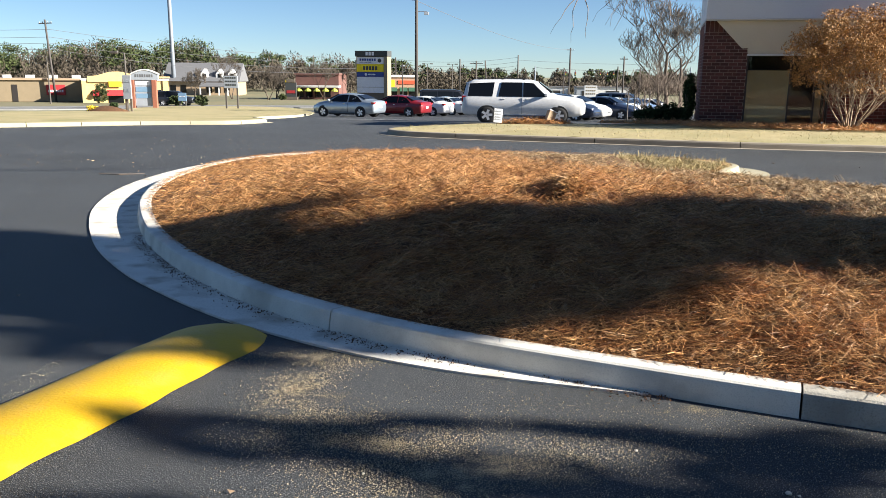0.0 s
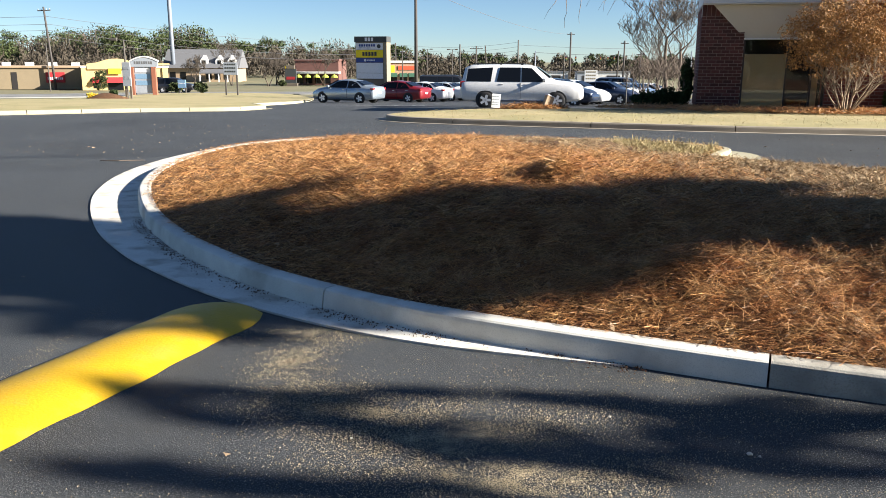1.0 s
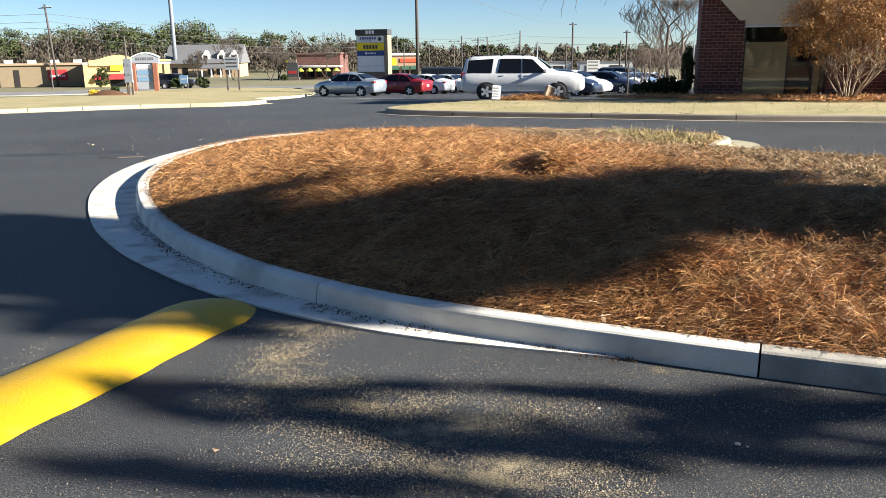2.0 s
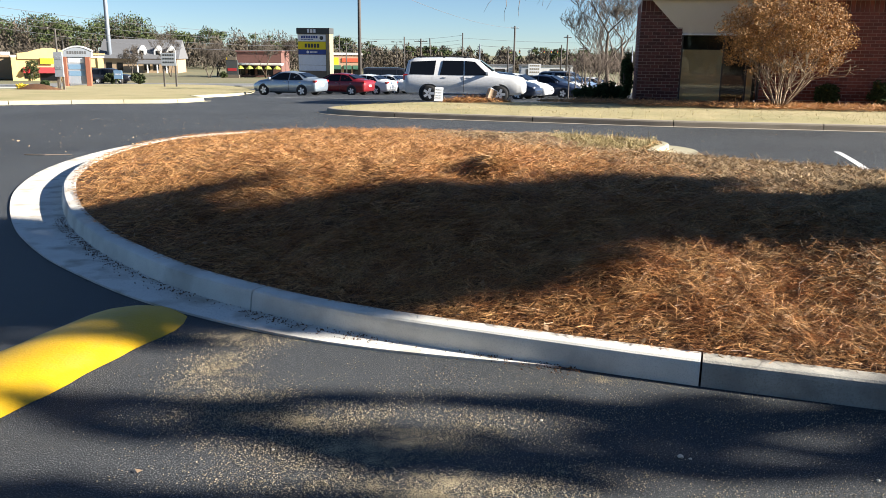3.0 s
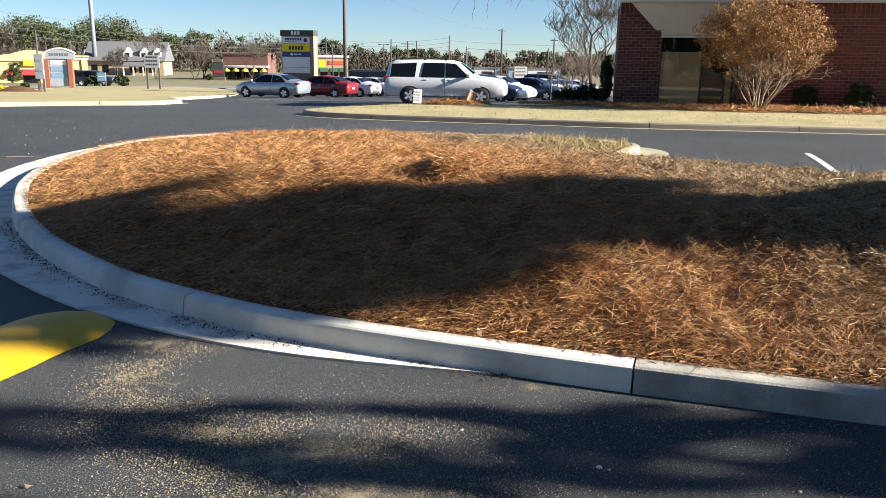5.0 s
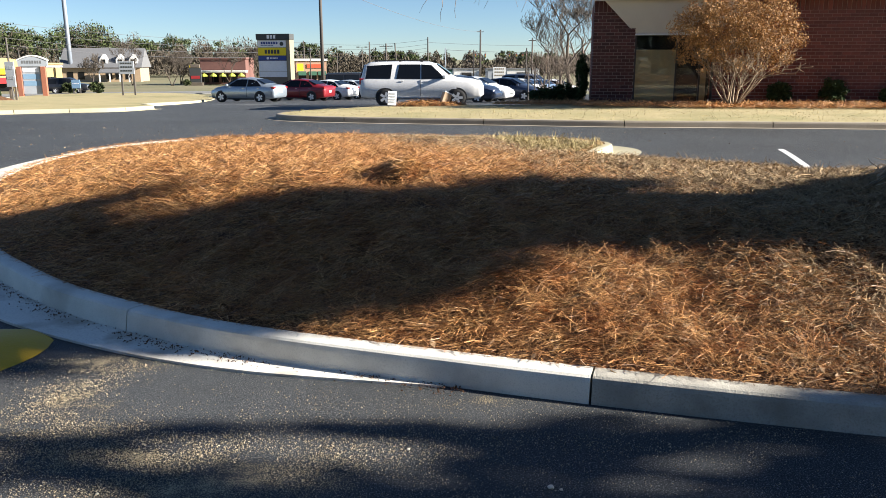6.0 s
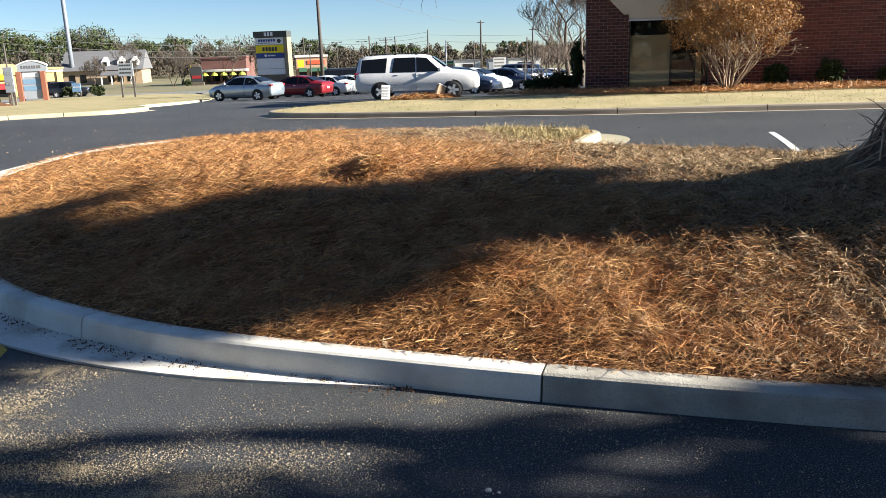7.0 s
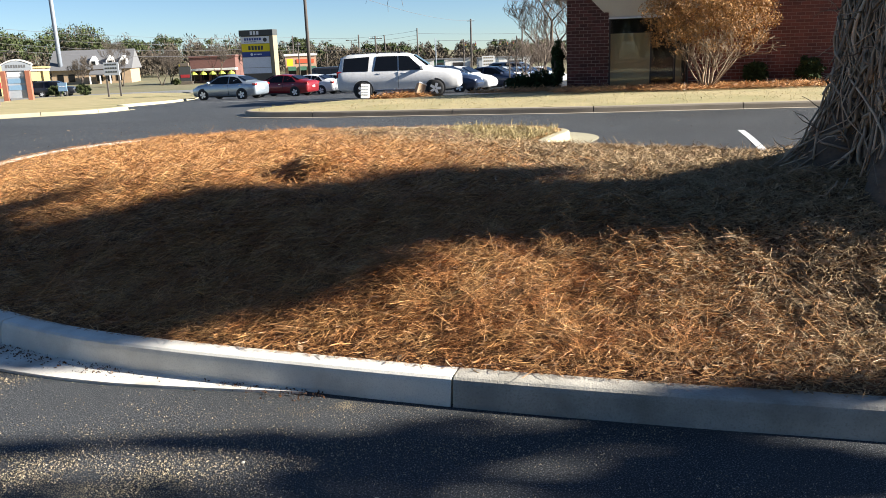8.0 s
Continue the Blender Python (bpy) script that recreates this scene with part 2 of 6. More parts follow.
def lathe(bm, prof, n=20, m=Matrix()):
    """Turns (radius, height) pairs round the z axis; closed at both ends."""
    rings = []
    for r, z in prof:
        rings.append([bm.verts.new(m @ Vector((r * math.cos(2 * math.pi * i / n), r * math.sin(2 * math.pi * i / n), z))) for i in range(n)])
    for a, b in zip(rings, rings[1:]):
        for i in range(n):
            bm.faces.new((a[i], a[(i + 1) % n], b[(i + 1) % n], b[i]))
    bm.faces.new(rings[0][::-1])
    bm.faces.new(rings[-1])
    return bm


def tubes(paths, sides=5):
    """Vertices and faces of tapered tubes; each path is a list of (point, radius)."""
    vs, fs = [], []
    for path in paths:
        base = len(vs)
        for i, (p, r) in enumerate(path):
            p = Vector(p)
            d = Vector(path[min(i + 1, len(path) - 1)][0]) - Vector(path[max(i - 1, 0)][0])
            d = d.normalized() if d.length > 1e-6 else Vector((0, 0, 1))
            u = d.cross(Vector((0.31, 0.17, 0.93)) if abs(d.z) < 0.9 else Vector((1, 0, 0))).normalized()
            w = d.cross(u)
            for k in range(sides):
                a = 2 * math.pi * k / sides
                vs.append(p + (u * math.cos(a) + w * math.sin(a)) * r)
        for i in range(len(path) - 1):
            for k in range(sides):
                a, b = base + i * sides + k, base + i * sides + (k + 1) % sides
                fs.append((a, b, b + sides, a + sides))
        fs.append(tuple(range(base, base + sides))[::-1])
        fs.append(tuple(range(base + (len(path) - 1) * sides, base + len(path) * sides)))
    return vs, fs


def array_mesh(name, verts, quads):
    """A mesh from numpy arrays: verts (n, 3), quads (m, 4)."""
    me = bpy.data.meshes.new(name)
    me.vertices.add(len(verts))
    me.vertices.foreach_set("co", verts.astype(np.float32).ravel())
    m, k = quads.shape
    me.loops.add(m * k)
    me.loops.foreach_set("vertex_index", quads.astype(np.int32).ravel())
    me.polygons.add(m)
    me.polygons.foreach_set("loop_start", np.arange(0, m * k, k, dtype=np.int32))
    me.update(calc_edges=True)
    me.validate()
    return me


def flakes(rng, centres, size, stretch=1.0, up=0.0):
    """Small four-cornered leaves at the centres, turned at random, slightly folded."""
    n = len(centres)
    a = rng.normal(size=(n, 3))
    a[:, 2] += up * np.sign(rng.normal(size=n))
    a /= np.linalg.norm(a, axis=1)[:, None]
    b = np.cross(a, rng.normal(size=(n, 3)))
    b /= np.linalg.norm(b, axis=1)[:, None]
    s = (size * (0.6 + 0.8 * rng.random(n)))[:, None]
    c = np.cross(a, b) * s * 0.25
    v = np.stack([centres - a * s * stretch, centres + b * s * 0.5 + c, centres + a * s * stretch, centres - b * s * 0.5 + c], axis=1).reshape(-1, 3)
    return v, np.arange(4 * n).reshape(-1, 4)


def ball(rng, n, shell=0.35):
    d = rng.normal(size=(n, 3))
    d /= np.linalg.norm(d, axis=1)[:, None]
    return d * (rng.random(n) ** shell)[:, None]


def grow(rnd, p, d, length, radius, depth, paths, spread=0.6, up=0.12, kids=3, tips=None, shrink=0.68, least=0.0):
    """A limb with its branches, into paths."""
    pts, q, v = [], Vector(p), Vector(d).normalized()
    steps = 4
    for i in range(steps + 1):
        pts.append((q.copy(), max(least, radius * (1 - 0.55 * i / steps))))
        v = (v + Vector((rnd.uniform(-1, 1), rnd.uniform(-1, 1), rnd.uniform(-0.6, 1) * 0.6 + up)) * 0.16).normalized()
        q = q + v * (length / steps)
    paths.append(pts)
    if depth <= 0:
        if tips is not None:
            tips.append(q.copy())
        return
    for k in range(kids + (1 if rnd.random() < 0.4 else 0)):
        i = rnd.randint(2, steps) if k else steps
        o = pts[i][0]
        side = Vector((rnd.uniform(-1, 1), rnd.uniform(-1, 1), rnd.uniform(-0.3, 0.8)))
        side = (side - side.dot(v) * v).normalized()
        grow(rnd, o, v * (1 - spread) + side * spread + Vector((0, 0, up)), length * shrink * rnd.uniform(0.75, 1.15), pts[i][1] * 0.68, depth - 1, paths, spread, up, kids, tips, shrink, least)


def spline(pts, step):
    """A smooth line through the points, cut to even steps."""
    P = [Vector((*p, 0)) if len(p) == 2 else Vector(p) for p in pts]
    P = [P[0] * 2 - P[1]] + P + [P[-1] * 2 - P[-2]]
    fine = []
    for i in range(1, len(P) - 2):
        a, b, c, d = P[i - 1:i + 3]
        for k in range(20):
            t = k / 20
            fine.append(0.5 * ((2 * b) + (c - a) * t + (2 * a - 5 * b + 4 * c - d) * t * t + (3 * b - a - 3 * c + d) * t ** 3))
    fine.append(P[-2])
    s = [0.0]
    for a, b in zip(fine, fine[1:]):
        s.append(s[-1] + (b - a).length)
    n = max(2, round(s[-1] / step))
    out = np.empty((n + 1, 2))
    for k in (0, 1):
        out[:, k] = np.interp(np.linspace(0, s[-1], n + 1), s, [p[k] for p in fine])
    return out


# ---- the ground ----
FALL = ((24, 0), (33, -0.15), (50, -0.8), (60, -1.2), (70, -1.5), (100, -2.1), (150, -2.9), (200, -3.6), (3000, -3.6))


def G(x, y):
    """Height of the paved ground: level at hand, falling away to the far road."""
    z = np.interp(y, [a for a, _ in FALL], [b for _, b in FALL])
    return z + 0.14 * np.exp(-((x - 7) / 5.0) ** 2 - ((y - 13.5) / 4.0) ** 2)


def sheet(name, xs, ys, dz, material, label, category, thick=0.0):
    X, Y = np.meshgrid(xs, ys)
    Z = G(X, Y) + dz
    v = np.stack([X.ravel(), Y.ravel(), Z.ravel()], axis=1)
    nx, ny = len(xs), len(ys)
    i = np.arange(nx * ny).reshape(ny, nx)
    q = np.stack([i[:-1, :-1].ravel(), i[:-1, 1:].ravel(), i[1:, 1:].ravel(), i[1:, :-1].ravel()], axis=1)
    ob = link(name, array_mesh(name, v, q), material, smooth=True)
    return tagged(ob, label, category, kind="structure")


def spaced(lo, hi, fine_lo, fine_hi, fine, far):
    a = list(np.arange(fine_lo, fine_hi + 1e-6, fine))
    s, x = fine, fine_lo
    while x > lo:
        s = min(s * 1.4, far)
        x -= s
        a.insert(0, max(x, lo))
    s, x = fine, a[-1]
    while x < hi:
        s = min(s * 1.4, far)
        x += s
        a.append(min(x, hi))
    return np.array(a)


sheet("ground", spaced(-2500, 2500, -60, 60, 4, 300), spaced(-600, 2900, 0, 110, 3, 300), -0.06, M["field"], "brown winter ground reaching the horizon", "ground")
sheet("parking_lot", spaced(-32, 45, -12, 20, 0.5, 3), spaced(-40, 78, -2, 40, 0.5, 2), 0.0, M["asphalt"], "dark sealed asphalt car park with grit and worn streaks", "car park")


def flat_area(name, outline, dz, thick, material, label, category, parent=None):
    """A slab with the outline (x, y), its top dz over the paved ground."""
    bm = bmesh.new()
    top = [bm.verts.new((x, y, float(G(x, y)) + dz)) for x, y in outline]
    f = bm.faces.new(top)
    r = bmesh.ops.extrude_face_region(bm, geom=[f])
    for v in r["geom"]:
        if isinstance(v, bmesh.types.BMVert):
            v.co.z -= thick
    bmesh.ops.triangulate(bm, faces=bm.faces[:])
    ob = part(name, bm, material, parent)
    return tagged(ob, label, category, kind="structure") if parent is None else ob


def signed_distance(loop, X, Y):
    """Distance from the points to a closed line, positive inside."""
    a, b = loop, np.roll(loop, -1, axis=0)
    d = np.full(X.shape, 1e9)
    inside = np.zeros(X.shape, bool)
    for (ax, ay), (bx, by) in zip(a, b):
        ux, uy = bx - ax, by - ay
        t = np.clip(((X - ax) * ux + (Y - ay) * uy) / max(ux * ux + uy * uy, 1e-9), 0, 1)
        d = np.minimum(d, (X - ax - t * ux) ** 2 + (Y - ay - t * uy) ** 2)
        cross = ((ay > Y) != (by > Y)) & (X < (bx - ax) * (Y - ay) / (by - ay + 1e-12) + ax)
        inside ^= cross
    return np.where(inside, np.sqrt(d), -np.sqrt(d))


def filled(name, loop, step, height, material, label, category, margin=0.0, kind="structure"):
    """A gently modelled surface inside a closed line; height(X, Y, d) gives its z."""
    x0, y0 = loop.min(axis=0)
    x1, y1 = loop.max(axis=0)
    xs, ys = np.arange(x0, x1 + step, step), np.arange(y0, y1 + step, step)
    X, Y = np.meshgrid(xs, ys)
    d = signed_distance(loop, X, Y) - margin
    # rim points are drawn in to the line
    gy, gx = np.gradient(d, step)
    out = (d < 0) & (d > -1.5 * step)
    X = np.where(out, X - gx * d, X)
    Y = np.where(out, Y - gy * d, Y)
    keep = d > -1.5 * step
    Z = height(X, Y, np.maximum(d, 0))
    idx = np.arange(X.size).reshape(X.shape)
    ok = keep[:-1, :-1] & keep[:-1, 1:] & keep[1:, 1:] & keep[1:, :-1]
    q = np.stack([idx[:-1, :-1][ok], idx[:-1, 1:][ok], idx[1:, 1:][ok], idx[1:, :-1][ok]], axis=1)
    used, inv = np.unique(q, return_inverse=True)
    v = np.stack([X.ravel(), Y.ravel(), Z.ravel()], axis=1)[used]
    ob = link(name, array_mesh(name, v, inv.reshape(q.shape)), material, smooth=True)
    return tagged(ob, label, category, kind=kind)


def sweep(line, prof, z_of=None):
    """Sweeps a profile of (outward, up) along a line; outward is to the left of the way. Returns vertices and faces."""
    t = np.gradient(line, axis=0)
    t /= np.linalg.norm(t, axis=1)[:, None]
    nrm = np.stack([-t[:, 1], t[:, 0]], axis=1)
    vs, fs = [], []
    k = len(prof(0) if callable(prof) else prof)
    for i, (p, n) in enumerate(zip(line, nrm)):
        for o, u in (prof(i) if callable(prof) else prof):
            x, y = p + n * o
            vs.append((x, y, float(G(p[0], p[1])) + u))
    for i in range(len(line) - 1):
        for j in range(k):
            a, b = i * k + j, i * k + (j + 1) % k
            fs.append((a, b, b + k, a + k))
    fs.append(tuple(range(k))[::-1])
    fs.append(tuple(range((len(line) - 1) * k, len(line) * k)))
    return vs, fs


# ---- the kerbed island ----
ISLAND = [(14, -0.1), (10, 1.25), (6, 2.57), (3.72, 3.33), (2.88, 3.6), (1.84, 3.97), (0.95, 4.33), (0.14, 4.68), (-0.42, 4.97), (-0.92, 5.31), (-1.61, 5.86), (-2.33, 6.64),
          (-2.8, 7.24), (-3.41, 8.2), (-4.02, 9.45), (-4.46, 10.6), (-4.8, 12.05), (-4.9, 13.55), (-4.71, 15.2), (-4.1, 16.4), (-3.0, 17.2), (-1.5, 17.55), (0.5, 17.5),
          (2.4, 17.0), (3.9, 16.1), (4.7, 15.1), (4.85, 14.4), (4.45, 13.6), (4.15, 12.9), (4.3, 12.1), (4.9, 11.1), (6.2, 10.2), (8.5, 9.0), (14, 6.2)]
LINE = spline(ISLAND, 0.1)
KERB = 0.148
FACE = [(0.035, -0.05), (0.03, 0.0), (0.012, KERB - 0.035), (0.004, KERB - 0.012), (-0.012, KERB - 0.002), (-0.03, KERB), (-0.13, KERB), (-0.145, KERB - 0.006), (-0.15, KERB - 0.03), (-0.15, -0.05)]


def nearest(line, x, y):
    return int(np.argmin((line[:, 0] - x) ** 2 + (line[:, 1] - y) ** 2))


def kerb_run(parent, line, i, j, material, gap=0.006, face=FACE, label=""):
    seg = line[i:j + 1].copy()
    for e, f in ((0, 1), (-1, -2)):
        d = seg[f] - seg[e]
        seg[e] += d / np.linalg.norm(d) * gap
    vs, fs = sweep(seg, face)
    return data_part("kerb_segment", vs, fs, material, parent, label)


island_kerb = thing("kerb", "pale concrete kerb in long curved lengths round the planted island", "kerb", kind="structure")
joints = [0] + [nearest(LINE, x, y) for x, y in ((8.3, 1.8), (5.1, 2.87), (1.835, 3.972), (-0.905, 5.3), (-3.45, 8.28), (-4.9, 13.0), (-2.6, 17.3), (1.2, 17.35), (4.84, 14.5), (4.2, 12.4), (8.5, 9.5))] + [len(LINE) - 1]
for k, (i, j) in enumerate(zip(joints, joints[1:])):
    old = k < 3
    kerb_run(island_kerb, LINE, i, j, M["old_concrete"] if old else M["kerb_stone"] if k > 7 else M["concrete"], label="older, darker weathered kerb length" if old else "")

# the gutter pan narrows to nothing where the asphalt has been laid over it
gx = [(-4.8, 0.6), (-4.0, 0.55), (-2.8, 0.46), (-1.6, 0.36), (-0.9, 0.31), (0.14, 0.20), (0.75, 0.10), (1.2, 0.02)]
g0, g1 = nearest(LINE, 1.15, 4.24), nearest(LINE, 4.2, 12.4)
wide = []
for i in range(g0, g1 + 1):
    x, y = LINE[i]
    wide.append(float(np.interp(x, [a for a, _ in gx], [b for _, b in gx])) if y < 12 and x < 2 else 0.6 if x < 3 else 0.5)


def pan(i):
    w = max(wide[i], 0.004)
    return [(0.0, -0.05), (0.0, 0.006), (0.03, 0.004), (w * 0.45 + 0.02, 0.008), (w + 0.03, 0.016), (w + 0.034, -0.05)]


cut = nearest(LINE, 3.9, 16.1)
vs, fs = sweep(LINE[g0:cut + 1], pan)
data_part("gutter", vs, fs, M["gutter"], island_kerb, "pale concrete gutter pan with dirt along the kerb foot")
vs, fs = sweep(LINE[cut:g1 + 1], lambda i: pan(i + cut - g0))
data_part("gutter", vs, fs, M["kerb_stone"], island_kerb, "yellowed concrete gutter at the kerb end")

TREE = (5.05, 5.27)


def bump_at(X, Y, x, y, s, a):
    return a * np.exp(-((X - x) ** 2 + (Y - y) ** 2) / (2 * s * s))


def wave(X, Y, seed, scale):
    r = np.random.RandomState(seed)
    z = 0
    for k in range(9):
        a, f, p = r.rand() * 6.28, (0.6 + 1.6 * r.rand()) * scale, r.rand() * 6.28
        z = z + np.sin((X * np.cos(a) + Y * np.sin(a)) * f + p)
    return z / 9


def mulch_z(X, Y, d):
    z = np.interp(d, [0, 0.35, 1.0, 1.85, 2.6, 4], [0.125, 0.225, 0.415, 0.64, 0.70, 0.71])
    t = np.clip((Y - 7.5) / 6.5, 0, 1)
    z = z - 0.35 * t * t * (3 - 2 * t) * np.clip(d / 1.2, 0, 1)
    z = z + bump_at(X, Y, TREE[0], TREE[1], 0.85, 0.27)
    z = z + bump_at(X, Y, 1.25, 7.62, 0.24, 0.10) + bump_at(X, Y, -1.9, 7.3, 0.3, 0.05) + bump_at(X, Y, 2.0, 5.0, 0.28, 0.03) + bump_at(X, Y, 1.58, 5.0, 0.20, 0.10) + bump_at(X, Y, 0.93, 7.36, 0.13, 0.10) - bump_at(X, Y, 0.84, 7.12, 0.12, 0.09) - bump_at(X, Y, -3.4, 10.9, 0.2, 0.08)
    s1, s2 = np.clip((X - 3.2) / 2, 0, 1), np.clip((Y - 6.6) / 2, 0, 1)
    z = z - 0.12 * s1 * s2 * np.clip(d / 0.8, 0, 1)
    return z + np.clip(d / 0.5, 0.15, 1) * (0.045 * wave(X, Y, 3, 3.2) + 0.030 * wave(X, Y, 4, 9.0) + 0.034 * wave(X, Y, 6, 20.0)) + G(X, Y) * 0.8


filled("straw_bed", LINE, 0.06, mulch_z, M["soil"], "mounded planting bed under a thick layer of pine straw", "planting bed", margin=0.13)


def scatter(rng, n, area):
    """Points of the bed inside a box (x0, x1, y0, y1), with their height and distance from the kerb."""
    x0, x1, y0, y1 = area
    X, Y = x0 + (x1 - x0) * rng.random(n), y0 + (y1 - y0) * rng.random(n)
    d = signed_distance(LINE[::4], X, Y) - 0.10
    k = d > 0.0
    X, Y, d = X[k], Y[k], d[k]
    return X, Y, mulch_z(X, Y, np.maximum(d - 0.03, 0)), d


def needles(rng, X, Y, Z, length, width, lift, joints=3, loose=1.7, depth=0.022):
    """Bent ribbons lying in drifts, with that many joints each."""
    n = len(X)
    a = 3.0 * wave(X, Y, 12, 5.0) + 4.0 * wave(X, Y, 13, 1.7) + rng.normal(size=n) * loose
    L = length * (0.5 + rng.random(n))
    dx, dy = np.cos(a), np.sin(a)
    bend = rng.normal(size=n) * 0.95
    arch = np.abs(rng.normal(size=n)) * lift * 0.6
    tilt = np.abs(rng.normal(size=n)) * lift
    side = np.stack([-dy, dx, np.zeros(n)], axis=1)
    roll = rng.normal(size=n)
    wv = side * np.cos(roll * 0.7)[:, None] + np.array([0, 0, 1.0]) * np.sin(roll * 0.7)[:, None]
    wv = wv * (width * (0.7 + 0.6 * rng.random(n)))[:, None] / 2
    base = np.stack([X, Y, Z + 0.004 + depth * rng.random(n)], axis=1)
    rows = []
    for s in np.linspace(-0.5, 0.5, joints):
        off = np.stack([dx * s * L - dy * bend * L * (s * s), dy * s * L + dx * bend * L * (s * s), (s + 0.3) * L * tilt - (s * s - 0.12) * L * arch], axis=1)
        rows += [base + off - wv, base + off + wv]
    v = np.stack(rows, axis=1).reshape(-1, 3)
    i = np.arange(n)[:, None] * (2 * joints)
    q = np.concatenate([i + 2 * k + np.array([0, 1, 3, 2]) for k in range(joints - 1)])
    return v, q


rng = np.random.default_rng(5)
runs, olds = [], []
for area, n, length, width, lift, joints in (((-2.6, 6.0, 3.3, 6.2), 240000, 0.125, 0.0020, 0.32, 3), ((-4.5, 7.5, 6.2, 9.5), 140000, 0.14, 0.0028, 0.34, 3), ((-5.2, 9.0, 9.5, 17.6), 110000, 0.13, 0.0036, 0.36, 3)):
    X, Y, Z, d = scatter(rng, n, area)
    fresh = X + 0.25 * (Y - 4) + 0.5 * rng.normal(size=len(X)) < 3.3
    edge = np.clip(d / 0.25, 0.25, 1)
    runs.append(needles(rng, X[fresh], Y[fresh], Z[fresh], length * edge[fresh], width, lift * edge[fresh], joints, 1.55, 0.035))
    o = ~fresh
    olds.append(needles(rng, X[o], Y[o], Z[o], length * 0.55 * edge[o], width * 1.3, lift * 1.2 * edge[o], 3, 1.7, 0.03))
# a fringe that hangs over the kerb
i = rng.integers(0, len(LINE), 5200)
t = np.gradient(LINE, axis=0)
t /= np.linalg.norm(t, axis=1)[:, None]
inn = np.stack([t[:, 1], -t[:, 0]], axis=1)
dd = 0.10 + 0.16 * rng.random(len(i)) ** 0.7
X, Y = (LINE[i] + inn[i] * dd[:, None]).T
runs.append(needles(rng, X, Y, np.full(len(X), KERB + 0.004) + 0.02 * rng.random(len(X)) + 0.85 * G(X, Y), 0.10, 0.0034, 0.15))


def merged(name, lots, material, label, category):
    vs, qs, n = [], [], 0
    for v, q in lots:
        vs.append(v)
        qs.append(q + n)
        n += len(v)
    ob = link(name, array_mesh(name, np.concatenate(vs), np.concatenate(qs)), material)
    return tagged(ob, label, category, kind="stuff")


# a raked-up clump over a dark hollow
r2 = np.random.default_rng(58)
X, Y = 1.02 + 0.12 * r2.normal(size=1500), 7.28 + 0.07 * r2.normal(size=1500)
Z = mulch_z(X, Y, np.full(1500, 2.5)) + 0.01 + 0.07 * r2.random(1500) * np.exp(-((X - 1.0) / 0.2) ** 2)
runs.append(needles(r2, X, Y, Z, 0.15, 0.0028, 0.30, 4))
merged("pine_straw", runs, M["straw"], "fresh orange-brown pine needles heaped over the bed", "pine straw")
merged("old_pine_straw", olds, M["old_straw"], "faded tan pine needles round the tree foot", "pine straw")
X, Y, Z, d = scatter(rng, 44000, (2.0, 9.0, 3.0, 12.0))
k = rng.random(len(X)) < np.clip((X + 0.25 * (Y - 4) - 2.6) / 2.0, 0.02, 1)
lv, lq = flakes(rng, np.stack([X[k], Y[k], Z[k] + 0.022], axis=1), 0.023, 0.9)
X, Y, Z, d = scatter(rng, 500, (-4.0, 4.0, 4.0, 12.0))
lv2, lq2 = flakes(rng, np.stack([X, Y, Z + 0.03], axis=1), 0.03, 1.0)
merged("leaf_litter", [(lv, lq), (lv2, lq2)], M["litter"], "curled brown dead leaves mixed into the old straw", "leaf litter")

# tufted dry grass at the far tip of the island
X, Y, Z, d = scatter(rng, 9000, (2.2, 4.9, 13.2, 17.2))
k = X + (Y - 13) * 0.1 + 0.25 * rng.normal(size=len(X)) > 3.3
v, q = needles(rng, X[k], Y[k], Z[k] + 0.03, 0.07, 0.008, 0.9)
merged("dry_grass", [(v, q)], M["grass_blade"], "tuft of straw-coloured dormant grass by the kerb end", "grass")

# ---- speed bump ----
bump = new("speed_bump")
tagged(bump, "bright yellow painted asphalt speed bump with rounded end", "speed bump")
bd = Vector((-0.342, -0.94, 0)).normalized()
bs = Vector((-bd.y, bd.x, 0))
bm = bmesh.new()
grid = []
W, LEN = 0.74, 8.0
for i in range(60):
    s = LEN * i / 59
    end = min(1.0, (s / 0.42))
    ww = W * math.sqrt(max(0.02, 1 - (1 - end) ** 2)) if end < 1 else W
    h = 0.085 * (1 - (1 - end) ** 2)
    row = []
    for j in range(13):
        u = j / 12 - 0.5
        wob = 0.010 * math.sin(s * 5.1) + 0.007 * math.sin(s * 13.7 + 1) if j in (0, 12) else 0
        p = Vector((-1.555, 5.36, 0)) + bd * s + bs * (u * ww + wob)
        row.append(bm.verts.new((p.x, p.y, 0.003 + h * max(0.0, math.cos(math.pi * u)) ** 0.8)))
    grid.append(row)
for a, b in zip(grid, grid[1:]):
    for j in range(12):
        bm.faces.new((a[j], a[j + 1], b[j + 1], b[j]))
part("bump_body", bm, M["yellow"], bump, smooth=True)


